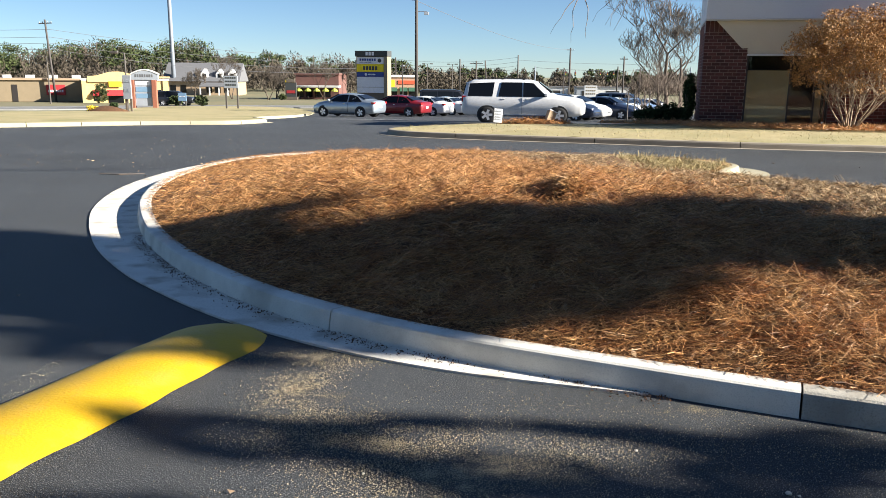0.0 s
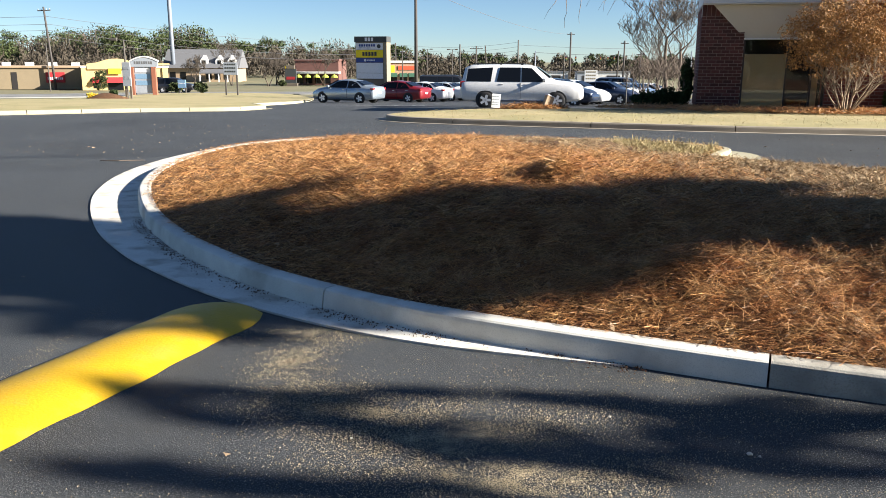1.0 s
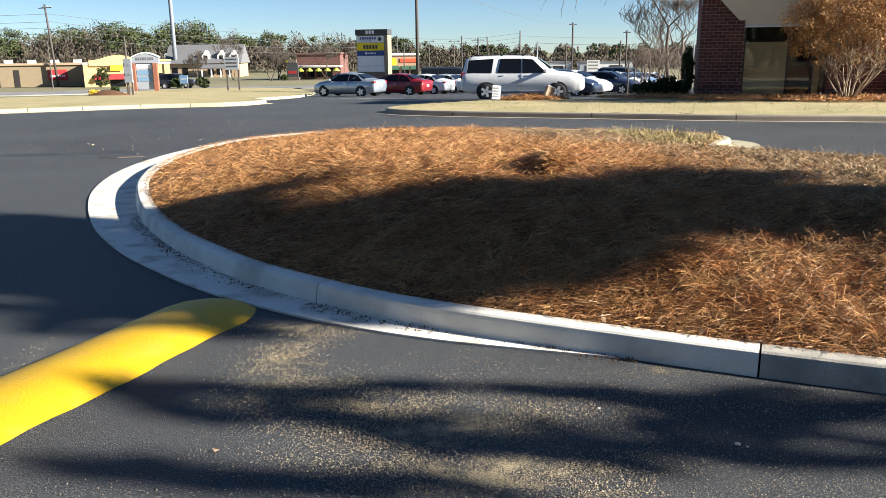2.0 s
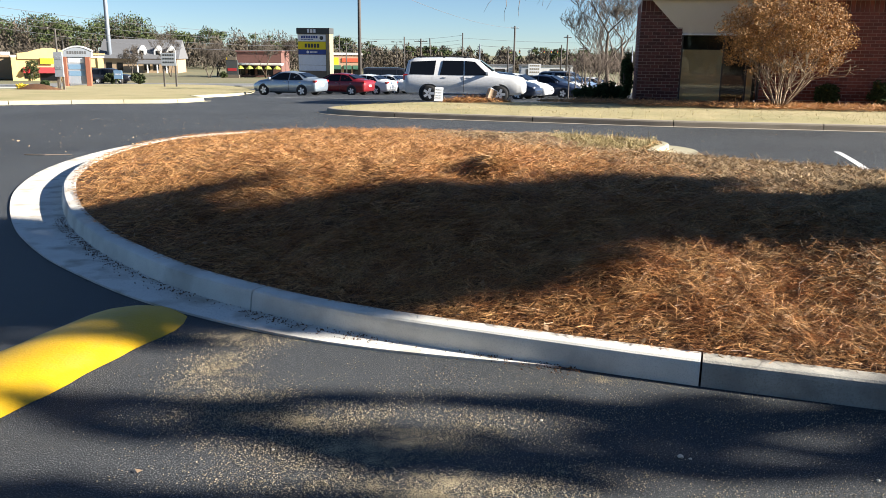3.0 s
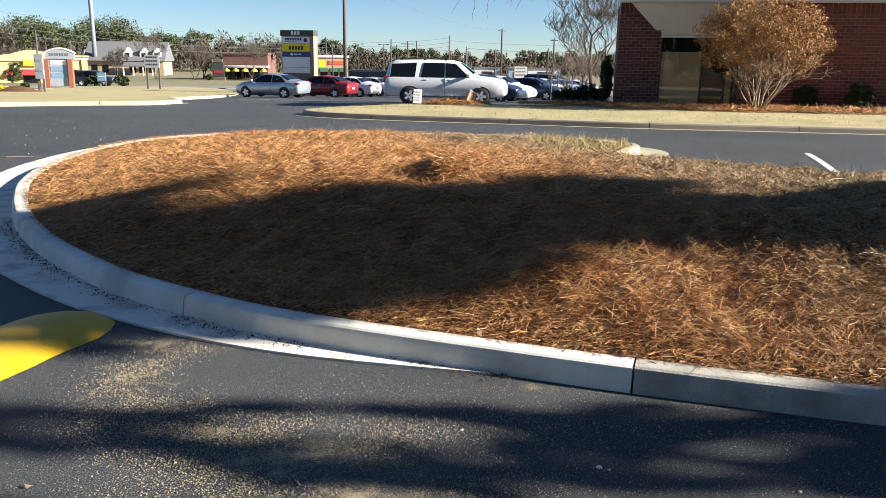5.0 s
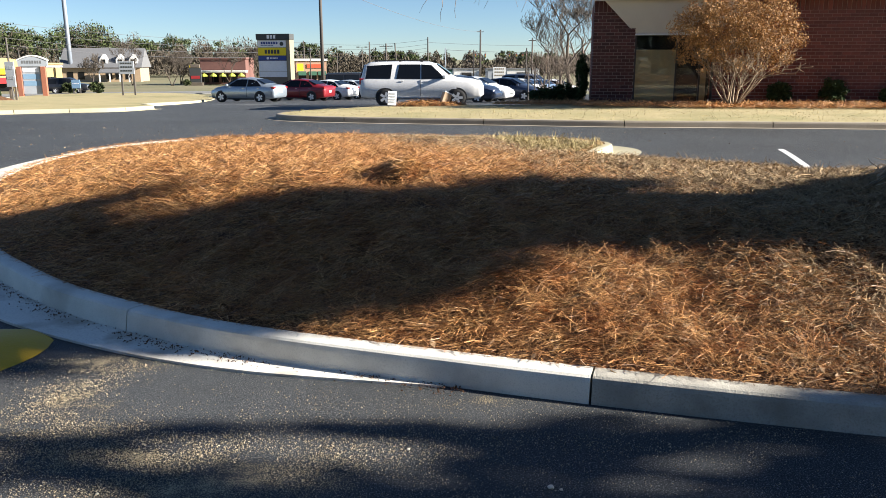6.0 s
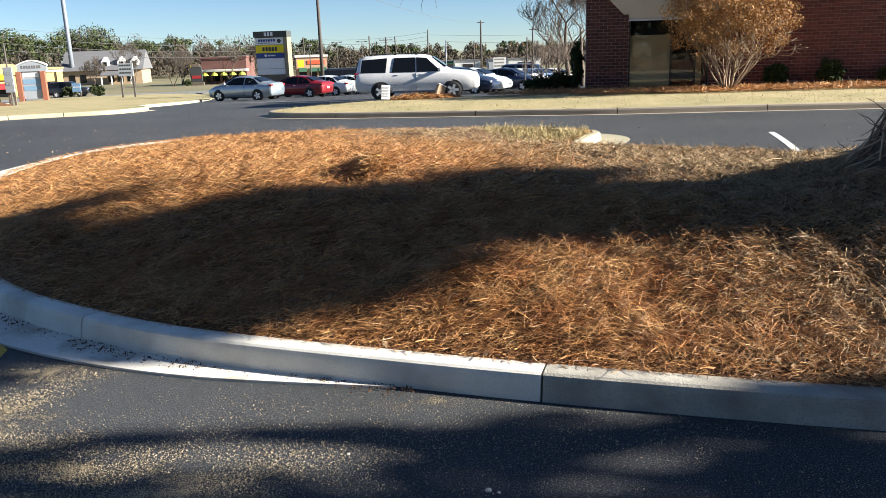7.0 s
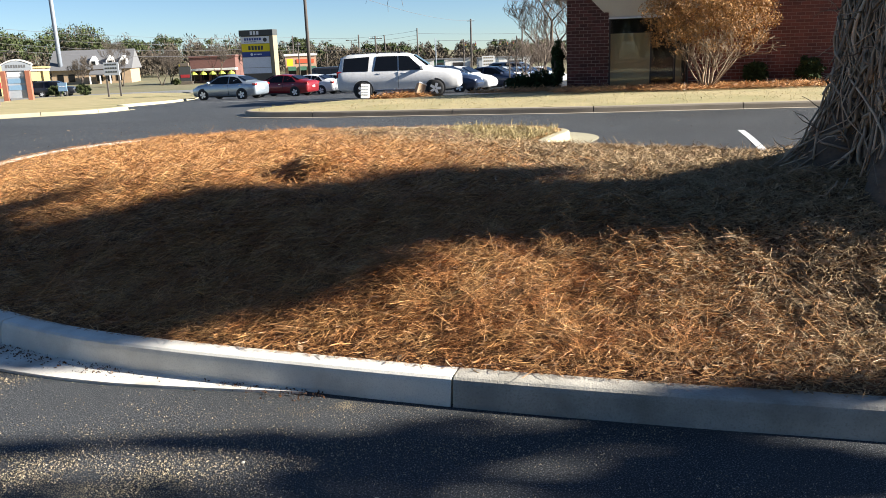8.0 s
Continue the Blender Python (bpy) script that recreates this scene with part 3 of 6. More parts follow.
# ---- lawns, far kerbs, road ----
def lawn(name, pts, rise, label, kerb_label, kerb_mat, step=0.3, kerb_from=0, kerb_to=None, swell=0.0, seg=3.0):
    loop = spline(pts + [pts[0]], 0.25)[:-1]
    filled(name, loop, step, lambda X, Y, d: G(X, Y) + rise + swell * (1 - np.exp(-d / 1.5)) + 0.02 * wave(X, Y, 8, 2.0), M["lawn"], label, "lawn", margin=0.12)
    k = thing("kerb", kerb_label, "kerb", kind="structure")
    i0, i1 = nearest(loop, *pts[kerb_from]), nearest(loop, *pts[kerb_to])
    n = max(1, round((i1 - i0) * 0.25 / seg))
    cut = [i0 + round((i1 - i0) * j / n) for j in range(n + 1)]
    face = [(0.02, -0.1), (0.02, 0.004), (0.0, rise - 0.04), (-0.02, rise - 0.005), (-0.05, rise + 0.005), (-0.16, rise + 0.005), (-0.17, -0.1)]
    pan_face = [(0.0, -0.06), (0.0, 0.006), (0.3, 0.012), (0.305, -0.06)]
    for a, b in zip(cut, cut[1:]):
        kerb_run(k, loop, a, b, kerb_mat, face=face, gap=0.012)
    vs, fs = sweep(loop[i0:i1 + 1], pan_face)
    data_part("gutter", vs, fs, kerb_mat, k)
    return loop


near_lawn = lawn("lawn", [(22, 18.3), (16, 19.2), (10.4, 20.25), (6.7, 20.95), (4.1, 21.75), (1.1, 22.6), (-0.6, 23.15), (-1.9, 23.75), (-2.5, 24.6), (-2.55, 25.6), (-2.0, 27.2), (-0.6, 29.0), (1.5, 30.4), (5, 30.9), (8, 31.2), (22, 31.4)],
                 0.15, "dormant tan lawn in front of the brick building", "brown-grey concrete kerb along the lawn", M["kerb_far"], kerb_from=0, kerb_to=9, swell=0.05, seg=3.6)
far_lawn = lawn("lawn", [(-8.3, 32.4), (-9.1, 30.4), (-10.8, 29.6), (-12.4, 28.75), (-15.7, 26.3), (-21, 22.5), (-31, 26.5), (-29.5, 42), (-28.6, 58), (-32.5, 84), (-21, 86), (-13, 66), (-10.2, 47), (-9.9, 37.0)],
                0.13, "wide strip of dormant lawn beside the road", "pale concrete kerb stones along the lawn", M["kerb_stone"], step=0.6, kerb_from=0, kerb_to=5, seg=1.9)
far_kerb_2 = thing("kerb", "low pale kerb between the lawn and the car park", "kerb", kind="structure")
vs, fs = sweep(spline([(-13.0, 66), (-10.2, 47.2), (-9.9, 37.3), (-8.5, 33.0)], 0.5), [(0.02, -0.1), (0.02, 0.0), (0.0, 0.13), (-0.14, 0.14), (-0.15, -0.1)])
data_part("kerb_segment", vs, fs, M["kerb_stone"], far_kerb_2)

rd = thing("road", "pale worn main road crossing behind the lawns", "road", kind="structure")
line = spline([(-130, 50), (-75, 62), (-44, 74), (-30, 92), (0, 100), (40, 103), (120, 104)], 2.0)
vs, fs = sweep(line, [(6.5, 0.0), (6.5, 0.02), (0, 0.04), (-6.5, 0.02), (-6.5, 0.0)])
vs = [(x, y, float(G(x, y)) + (0.05 if k % 5 == 2 else 0.03 if k % 5 in (1, 3) else -0.1)) for k, (x, y, z) in enumerate(vs)]
data_part("carriageway", vs, fs, M["road"], rd)


def stripe(x0, y0, x1, y1, w, group="parking lines"):
    d = Vector((x1 - x0, y1 - y0, 0)).normalized()
    s = Vector((-d.y, d.x, 0)) * w / 2
    bm = bmesh.new()
    n = 8
    rows = []
    for i in range(n + 1):
        p = Vector((x0, y0, 0)).lerp(Vector((x1, y1, 0)), i / n)
        rows.append([bm.verts.new((q.x, q.y, float(G(q.x, q.y)) + 0.006)) for q in (p - s, p + s)])
    for a, b in zip(rows, rows[1:]):
        bm.faces.new((a[0], a[1], b[1], b[0]))
    ob = part("parking_line", bm, M["white_line"])
    tagged(ob, "white painted parking line on the asphalt", "road marking", group, "structure")


stripe(7.98, 14.33, 6.6, 9.9, 0.11)
for k in range(3):
    stripe(-8.0 + 1.2 * k, 41.5 + 0.2 * k, -5.0 + 1.5 * k, 40.6 + 0.2 * k, 0.12)


# short dry blades over the near lawn's edge
rg = np.random.default_rng(14)
n = 9000
X, Y = -2.6 + 22 * rg.random(n), 18.2 + 10 * rg.random(n) ** 1.4
dl = signed_distance(near_lawn, X, Y)
k = dl > 0.14
X, Y, dl = X[k], Y[k], dl[k]
v, q = needles(rg, X, Y, G(X, Y) + 0.155 + 0.05 * (1 - np.exp(-dl / 1.5)), 0.035, 0.010, 0.8)
merged("dry_grass", [(v, q)], M["grass_blade"], "short straw-coloured dormant grass blades", "grass")


# ---- brick building ----
def gz(x, y):
    return float(G(x, y))


WALL_Y, WALL_TOP, BASE = 29.3, 3.76, 0.12
PIVOT = pose(8.2, 29.3, 0, 0, 0, -13) @ pose(-8.2, -29.3, 0)
bld = thing("brick_building", "single-storey dark red brick office with white fascia and recessed window bay", "building", PIVOT)
X0, X1, X2, X3 = 8.2, 9.66, 12.42, 24.0
back = 33.7
part("wall", B(X0 + 0.004, X1 - 0.004, WALL_Y + 0.004, back - 0.02, BASE, WALL_TOP), M["mortar"], bld, "pale mortar joints of the brick pier")
part("wall", B(X2 + 0.004, X3, WALL_Y + 0.004, WALL_Y + 0.30, BASE, WALL_TOP), M["mortar"], bld, "pale mortar joints of the brick wall")
part("wall", B(X3 - 0.3, X3, WALL_Y + 0.31, back, BASE, WALL_TOP), M["brick_joined"], bld)
part("wall", B(X1 + 0.01, X3 - 0.31, back - 0.3, back, BASE, WALL_TOP), M["brick_joined"], bld)
# Added panel close behind the panes; its blackness stands for the room's shade.
part("wall", B(X1 + 0.01, X2 - 0.01, WALL_Y + 0.9, WALL_Y + 1.0, BASE, WALL_TOP), M["room_gloom"], bld, "near-black panel added behind the glass for the unlit room")
# fascia, roof, sloping soffit
part("fascia", B(X0 - 0.02, X3 + 0.2, WALL_Y - 0.42, WALL_Y - 0.30, WALL_TOP + 0.0, WALL_TOP + 1.35, 0.01), M["fascia"], bld, "smooth white fascia band")
part("fascia", B(X0 - 0.02, X0 + 0.08, WALL_Y - 0.295, back + 0.02, WALL_TOP + 0.0, WALL_TOP + 1.35, 0.01), M["fascia"], bld)
part("roof", B(X0 + 0.085, X3 + 0.2, WALL_Y - 0.295, back, WALL_TOP + 0.004, WALL_TOP + 1.2), M["grey_roof"], bld)
part("soffit_edge", B(X0 - 0.01, X3 + 0.2, WALL_Y - 0.43, WALL_Y - 0.29, WALL_TOP - 0.05, WALL_TOP - 0.004), M["cream"], bld, "thin cream drip edge")
sof = prism(bmesh.new(), [(X1 - 0.01, WALL_Y + 0.05, 2.60), (X2 + 0.01, WALL_Y + 0.05, 2.60), (X2 + 1.15, WALL_Y - 0.28, WALL_TOP - 0.055), (X1 - 1.12, WALL_Y - 0.28, WALL_TOP - 0.055)], (0, 0.06, 0.05))
part("soffit", sof, M["cream"], bld, "sloping cream panel over the windows")
part("lintel", B(X1 - 0.02, X2 + 0.02, WALL_Y - 0.02, WALL_Y + 0.12, 2.545, 2.60, 0.006), M["white_trim"], bld, "white window head trim")
# window bay
win = part("window", B(X1, X2, WALL_Y + 0.10, WALL_Y + 0.16, BASE, BASE + 0.08), M["dark_frame"], bld, "tall bronze-framed office window with beige panels behind the glass")
for x in (X1 + 0.03, 11.13, 11.95, X2 - 0.05):
    part("mullion", B(x - 0.03, x + 0.03, WALL_Y + 0.07, WALL_Y + 0.15, BASE + 0.08, 2.545), M["dark_frame"], win)
for a, b in ((X1 + 0.06, 11.10), (11.16, 11.92), (11.98, X2 - 0.08)):
    p = part("pane", B(a, b, WALL_Y + 0.11, WALL_Y + 0.12, BASE + 0.08, 2.54), GLASS, win)
    p.visible_shadow = False
# Plain beige panels behind the two outer panes.
part("blind", B(X1 + 0.07, 11.12, WALL_Y + 0.22, WALL_Y + 0.24, BASE + 0.05, 2.05), M["blind"], win, "beige panel behind the glass")
part("blind", B(11.97, 12.2, WALL_Y + 0.22, WALL_Y + 0.24, BASE + 0.05, 1.4), M["blind"], win)

BL, BH, GAP = 0.29, 0.115, 0.016


def brick_cube(l, h, d):
    bm = B(-l / 2, l / 2, -d / 2, d / 2, -h / 2, h / 2)
    me = bpy.data.meshes.new("brick")
    bm.to_mesh(me)
    bm.free()
    me.materials.append(M["brick"])
    return me


def bricks(x0, x1, z0, z1):
    """Places of running-bond bricks on a wall: centre, height and length."""
    out = []
    row = 0
    z = z0
    while z + BH < z1 + 0.02:
        x = x0 - (BL / 2 if row % 2 else 0)
        while x < x1 - 0.02:
            a, b = max(x, x0), min(x + BL - GAP, x1)
            if b - a > 0.06:
                out.append(((a + b) / 2, z + (BH - GAP) / 2, b - a))
            x += BL
        z += BH
        row += 1
    return out


shared = {}
brick_jobs = []
for cx, cz, ln in bricks(X0, X1, BASE + 0.01, WALL_TOP - 0.42):
    brick_jobs.append((cx, WALL_Y + 0.016, cz, ln, 0))
for cx, cz, ln in bricks(WALL_Y, WALL_Y + 1.2, BASE + 0.01, WALL_TOP - 0.42):
    brick_jobs.append((X0 + 0.016, cx, cz, ln, 90))
n = 0
x = X0
while x < X1 - 0.05:   # soldier course under the fascia
    brick_jobs.append((x + 0.066, WALL_Y + 0.01, WALL_TOP - 0.22, -0.132, 0))
    x += 0.15
joined = bmesh.new()
x = X2
while x < X3 - 0.05:
    box(joined, x, x + 0.128, WALL_Y - 0.012, WALL_Y + 0.05, WALL_TOP - 0.41, WALL_TOP - 0.03)
    x += 0.15
rb = random.Random(4)
for cy, cz, ln in bricks(WALL_Y + 1.2, back, BASE + 0.01, WALL_TOP - 0.05):
    box(joined, X0 - 0.009, X0 + 0.03, cy - ln / 2, cy + ln / 2, cz - (BH - GAP) / 2, cz + (BH - GAP) / 2)
for cx, cz, ln in bricks(X2, X3, BASE + 0.01, WALL_TOP - 0.42):
    o = rb.uniform(-0.004, 0.004)
    box(joined, cx - ln / 2, cx + ln / 2, WALL_Y - 0.008 + o, WALL_Y + 0.05, cz - (BH - GAP) / 2, cz + (BH - GAP) / 2)
tagged(part("brickwork", joined, M["brick_joined"], bld, "running-bond red brick courses"), kind="stuff")


# ---- trees, shrubs and hedges ----
def leaf_mass(name, rng, blobs, per, size, material, parent, stretch=1.0, shell=0.35, label="", up=0.0):
    """A crown of loose leaves in many small clumps; blobs: (x, y, z, rx, ry, rz)."""
    cs = []
    for x, y, z, rx, ry, rz in blobs:
        cs.append(ball(rng, per, shell) * np.array([rx, ry, rz]) + np.array([x, y, z]))
    v, q = flakes(rng, np.concatenate(cs), size, stretch, up)
    return link(name, array_mesh(name, v, q), material, parent, label)


def tube_part(name, paths, material, parent, sides=5, label=""):
    vs, fs = tubes(paths, sides)
    return data_part(name, vs, fs, material, parent, label, smooth=True)


# the old tree, wrapped in dead vines
rnd = random.Random(11)
tz = 0.86
tree = thing("tree", "massive old tree trunk wrapped in dead grey vines", "tree", pose(TREE[0], TREE[1], 0))
bm = bmesh.new()
rings = []
N = 40
for i in range(34):
    h = -0.3 + 7.6 * (i / 33) ** 1.25
    row = []
    for j in range(N):
        a = 2 * math.pi * j / N
        flare = 0.50 * math.exp(-max(h, 0) / 0.24) * (0.55 + 0.45 * math.sin(3 * a + 0.8) + 0.25 * math.sin(7 * a))
        r = 0.42 - 0.014 * h + max(flare, 0) + 0.03 * math.sin(5 * a + h * 0.8) + 0.02 * math.sin(11 * a - h * 1.9) + 0.015 * rnd.uniform(-1, 1)
        row.append(bm.verts.new((r * math.cos(a) , r * math.sin(a), tz + h)))
    rings.append(row)
for a, b in zip(rings, rings[1:]):
    for j in range(N):
        bm.faces.new((a[j], a[(j + 1) % N], b[(j + 1) % N], b[j]))
bm.faces.new(rings[-1])
part("trunk", bm, M["bark"], tree, smooth=True)
vines = []
for k in range(1700):
    a = rnd.uniform(0, 2 * math.pi)
    h = rnd.uniform(-0.05, 1.2) if k < 900 else rnd.uniform(-0.05, 4.0)
    L = rnd.uniform(0.25, 1.9)
    drift = rnd.uniform(-1.5, 1.5) * rnd.random()
    r0 = rnd.choice((0.004, 0.005, 0.006, 0.008, 0.010, 0.015))
    path = []
    m = 9
    out = rnd.uniform(0.0, 0.05)
    for i in range(m):
        u = i / (m - 1)
        hh = h + L * u
        aa = a + drift * u + 0.12 * math.sin(u * 8 + k * 1.3)
        flare = 0.50 * math.exp(-max(hh, 0) / 0.24) * (0.55 + 0.45 * math.sin(3 * aa + 0.8) + 0.25 * math.sin(7 * aa))
        r = 0.425 - 0.014 * hh + max(flare, 0) + 0.03 * math.sin(5 * aa + hh * 0.8) + out + 0.03 * math.sin(u * 9 + k * 1.7)
        path.append(((r * math.cos(aa), r * math.sin(aa), tz + hh), r0 * (1 - 0.5 * u)))
    vines.append(path)
tagged(tube_part("vines", vines, M["vine"], tree, 5, "tangle of dead grey climbing vines"), kind="stuff")
curls = []
for k in range(240):   # loose tendrils and broken shoots
    a = rnd.uniform(0, 2 * math.pi)
    h = rnd.uniform(0, 1.0) ** 1.5 * 3.6
    r = 0.45 + 0.36 * math.exp(-h / 0.24)
    p = Vector((r * math.cos(a), r * math.sin(a), tz + h))
    d = Vector((math.cos(a), math.sin(a), rnd.uniform(-0.6, 0.7)))
    path = []
    for i in range(5):
        path.append((p.copy(), 0.006 * (1 - i / 6)))
        d = (d + Vector((rnd.uniform(-1, 1), rnd.uniform(-1, 1), rnd.uniform(-1, 1))) * 0.55).normalized()
        p = p + d * rnd.uniform(0.03, 0.075)
    curls.append(path)
tagged(tube_part("tendril_mass", curls, M["vine"], tree, 3), kind="stuff")
limbs, tips = [], []
for a, e, L in ((2.2, 0.9, 3.6), (0.4, 1.0, 3.6), (3.9, 1.2, 3.4), (5.3, 0.8, 3.6), (1.4, 1.4, 4.0)):
    grow(rnd, (0.2, 0, tz + 6.4 + rnd.uniform(-0.9, 0.6)), (math.cos(a), math.sin(a), e), L, 0.24, 4, limbs, 0.62, 0.1, 3, tips)
tube_part("crown", limbs, M["bark"], tree, 5, "bare spreading winter crown")
# thin drooping twigs that hang into the open sky
droop = []
for px, py, pz, n in ((2.75, 14.0, 3.25, 5), (1.9, 14.2, 3.1, 3), (3.2, 13.8, 3.3, 4)):
    for k in range(n):
        p, d = Vector((px, py, pz + 0.1)), Vector((rnd.uniform(-0.9, 0.2), rnd.uniform(-0.3, 0.3), -0.5))
        path = []
        for i in range(7):
            path.append((p.copy(), 0.009 * (1 - i / 8)))
            d = (d + Vector((rnd.uniform(-0.5, 0.5), rnd.uniform(-0.3, 0.3), -0.16))).normalized()
            p = p + d * rnd.uniform(0.1, 0.19)
        droop.append([(q - Vector((TREE[0], TREE[1], 0)), r) for q, r in path])
for a, b, r in (((0.35, 0.0, 6.6), (-2.7, 8.15, 3.34), 0.06), ((0.35, 0.0, 6.6), (-3.5, 8.3, 3.2), 0.05), ((0.35, 0.0, 6.6), (-2.2, 8.0, 3.4), 0.05)):
    path = []
    for i in range(14):
        u = i / 13
        p = Vector(a).lerp(Vector(b), u) + Vector((0.15 * math.sin(u * 9), 0, 2.2 * math.sin(math.pi * u)))
        path.append((p, r * (1 - u) + 0.008))
    droop.append(path)
tagged(tube_part("twigs", droop, M["twig"], tree, 4, "thin drooping bare twigs"), kind="stuff")


def broad_tree(x, y, z, crown, r, seed, label, n=420, leaf=0.16, dens=26, low=0.0, rz=None, clump=0.28, stout=0.34, shade_lobes=()):
    """A leafy tree: trunk, limbs, and a crown of many clumps about (cx, cy, cz)."""
    t = thing("tree", label, "tree", pose(x, y, z))
    rn = random.Random(seed)
    rg = np.random.default_rng(seed)
    paths = []
    path = [((0.12 * math.sin(i * 0.7), 0.1 * math.cos(i * 0.9), crown * i / 8), stout * (1 - 0.07 * i)) for i in range(9)]
    for k in range(9):
        a = rn.uniform(0, 6.28)
        grow(rn, (0, 0, crown * rn.uniform(0.65, 1.0)), (math.cos(a), math.sin(a), rn.uniform(0.1, 0.9)), r * 0.6, min(0.11, 0.5 * stout), 2, paths, 0.6, 0.1, 3)
    tube_part("trunk", [path], M["bark"], t, 9)
    tagged(tube_part("framework", paths, M["bark"], t, 5), kind="stuff")
    c = ball(rg, n, 0.42) * np.array([r, r, rz or r * 0.86]) + np.array([0, 0, crown + low])
    if shade_lobes:   # a crown shaped for its cast shade: (sideways, height, half width, half height) of each lobe
        w = np.array([max(a * b, 0.05) for _, _, a, b in shade_lobes])
        c = np.concatenate([ball(rg, max(3, int(n * s)), 0.42) * np.array([0.75, a, b]) + np.array([0, dy, h]) for (dy, h, a, b), s in zip(shade_lobes, w / w.sum())])
    blobs = [(p[0], p[1], p[2], *(rg.random(3) * clump + clump)) for p in c]
    leaf_mass("crown", rg, blobs, dens, leaf, M["evergreen"], t, 1.1)
    return t


# Unseen trees, added and shaped to throw shade over bed and asphalt.
broad_tree(19.0, 2.9, 0.0, 8.6, 1.0, 21, "unseen dense evergreen tree added to cast the shade on the bed", n=760, dens=26, clump=0.12, leaf=0.13, stout=0.17,
           shade_lobes=((0.28, 7.64, 0.95, 0.27), (-0.38, 8.06, 1.24, 0.34), (-0.66, 8.64, 1.4, 0.4), (-0.1, 9.33, 1.45, 0.45), (-0.35, 9.75, 2.15, 0.5), (0.0, 10.8, 2.3, 0.7)))
broad_tree(16.0, 0.7, 0.0, 5.2, 0.6, 22, "unseen slim evergreen tree added to cast streaks of shade on the asphalt", n=210, dens=16, clump=0.035, leaf=0.08, stout=0.05,
           shade_lobes=((0.52, 5.54, 0.12, 0.37), (-0.07, 5.5, 0.13, 0.3), (0.07, 5.86, 0.33, 0.18), (0.32, 5.17, 0.4, 0.2), (0.30, 6.27, 0.01, 0.4), (-0.25, 6.68, 0.11, 0.5), (-0.37, 6.3, 0.09, 0.35), (-0.1, 7.1, 0.14, 0.25), (-0.88, 6.8, 0.09, 0.4)))


def bare_tree(x, y, h, seed, label, category="tree", depth=4, radius=0.16, kids=3, stems=1, spread=0.55, material=None, group="", least=0.006):
    z = gz(x, y)
    t = thing("tree", label, category, pose(x, y, z), group)
    rn = random.Random(seed)
    paths = []
    for s in range(stems):
        a = rn.uniform(0, 6.28)
        k = 0.35 if stems > 1 else 0.05
        grow(rn, (0.1 * math.cos(a) * (stems > 1), 0.1 * math.sin(a) * (stems > 1), -0.1), (k * math.cos(a), k * math.sin(a), 1), h * 0.42, radius, depth, paths, spread, 0.22, kids, None, 0.68, least)
    tube_part("trunk", paths[:1], M["bark"], t, 7)
    tube_part("crown", paths[1:], material or M["twig"], t, 4)
    return t


bare_tree(14.3, 60, 11.5, 31, "tall bare winter tree with fine grey twigs", depth=6, radius=0.20, material=M["wood_haze"], least=0.011)
bare_tree(13.2, 58, 7.5, 32, "bare winter tree with fine grey twigs", depth=5, radius=0.13, material=M["wood_haze"], least=0.011)
bare_tree(16.0, 63, 11.0, 35, "tall bare winter tree with fine grey twigs", depth=6, radius=0.18, material=M["wood_haze"], least=0.011)
bare_tree(10.0, 42.0, 3.1, 33, "small bare dark tree behind the hedge", depth=4, radius=0.06, stems=3, least=0.008)
bare_tree(9.2, 43.0, 2.9, 34, "small bare dark tree behind the hedge", depth=4, radius=0.05, stems=3, least=0.008)


rng = np.random.default_rng(77)
shrub = thing("shrub", "large rounded multi-stemmed shrub holding dry orange-brown leaves", "shrub", pose(12.2, 26.4, 0.17))
rn = random.Random(8)
tips = []
for k in range(15):
    a = 2 * math.pi * k / 15 + rn.uniform(-0.2, 0.2)
    e = rn.uniform(0.8, 2.3)
    stems = []
    grow(rn, (0.07 * math.cos(a), 0.07 * math.sin(a), -0.05), (math.cos(a), math.sin(a), e), 1.3, 0.034, 3, stems, 0.5, 0.12, 3, tips, 0.62, 0.006)
    tube_part("stem", stems, M["shrub_stem"], shrub, 4, "pale bare arching stem")
blobs = []
for k in range(420):
    d = ball(rng, 1, 0.34)[0]
    p = np.array([d[0] * 2.12, d[1] * 1.75, 2.35 + d[2] * 1.42])
    if p[2] < (1.15 if abs(p[0]) < 1.2 else 0.85) + 0.25 * rng.random() or rng.random() < (0.42 if p[2] < 1.9 and abs(p[0]) < 1.3 else 0.0):
        continue
    blobs.append((*p, 0.24, 0.24, 0.2))
for k in range(10):
    blobs.append((rng.normal() * 0.9, rng.normal() * 0.6, 3.62 + 0.15 * rng.random(), 0.16, 0.16, 0.2))
leaf_mass("leaves", rng, blobs, 95, 0.030, M["shrub_leaf"], shrub, 1.0)


def bush(x, y, w, d, h, seed, label, category="bush", material="evergreen", size=0.05, per=60, n=60, group=""):
    rg = np.random.default_rng(seed)
    z = max(gz(x, y), -3) + (0.14 if y < 31.3 and x > 6 else 0.02)
    b = thing(category.replace(" ", "_"), label, category, pose(x, y, z), group)
    c = ball(rg, n, 0.4) * np.array([w / 2, d / 2, h / 2]) + np.array([0, 0, h / 2])
    leaf_mass("leaves", rg, [(p[0], p[1], max(p[2], 0.06), 0.16 * w ** 0.5, 0.16 * w ** 0.5, 0.14 * h ** 0.5) for p in c], per, size, M[material], b)
    rn = random.Random(seed)
    tube_part("stems", [[((0, 0, -0.05), 0.03), ((0.05 * i, 0.04 * math.sin(i), h * 0.6), 0.012)] for i in range(-3, 4)], M["twig"], b, 4)
    return b


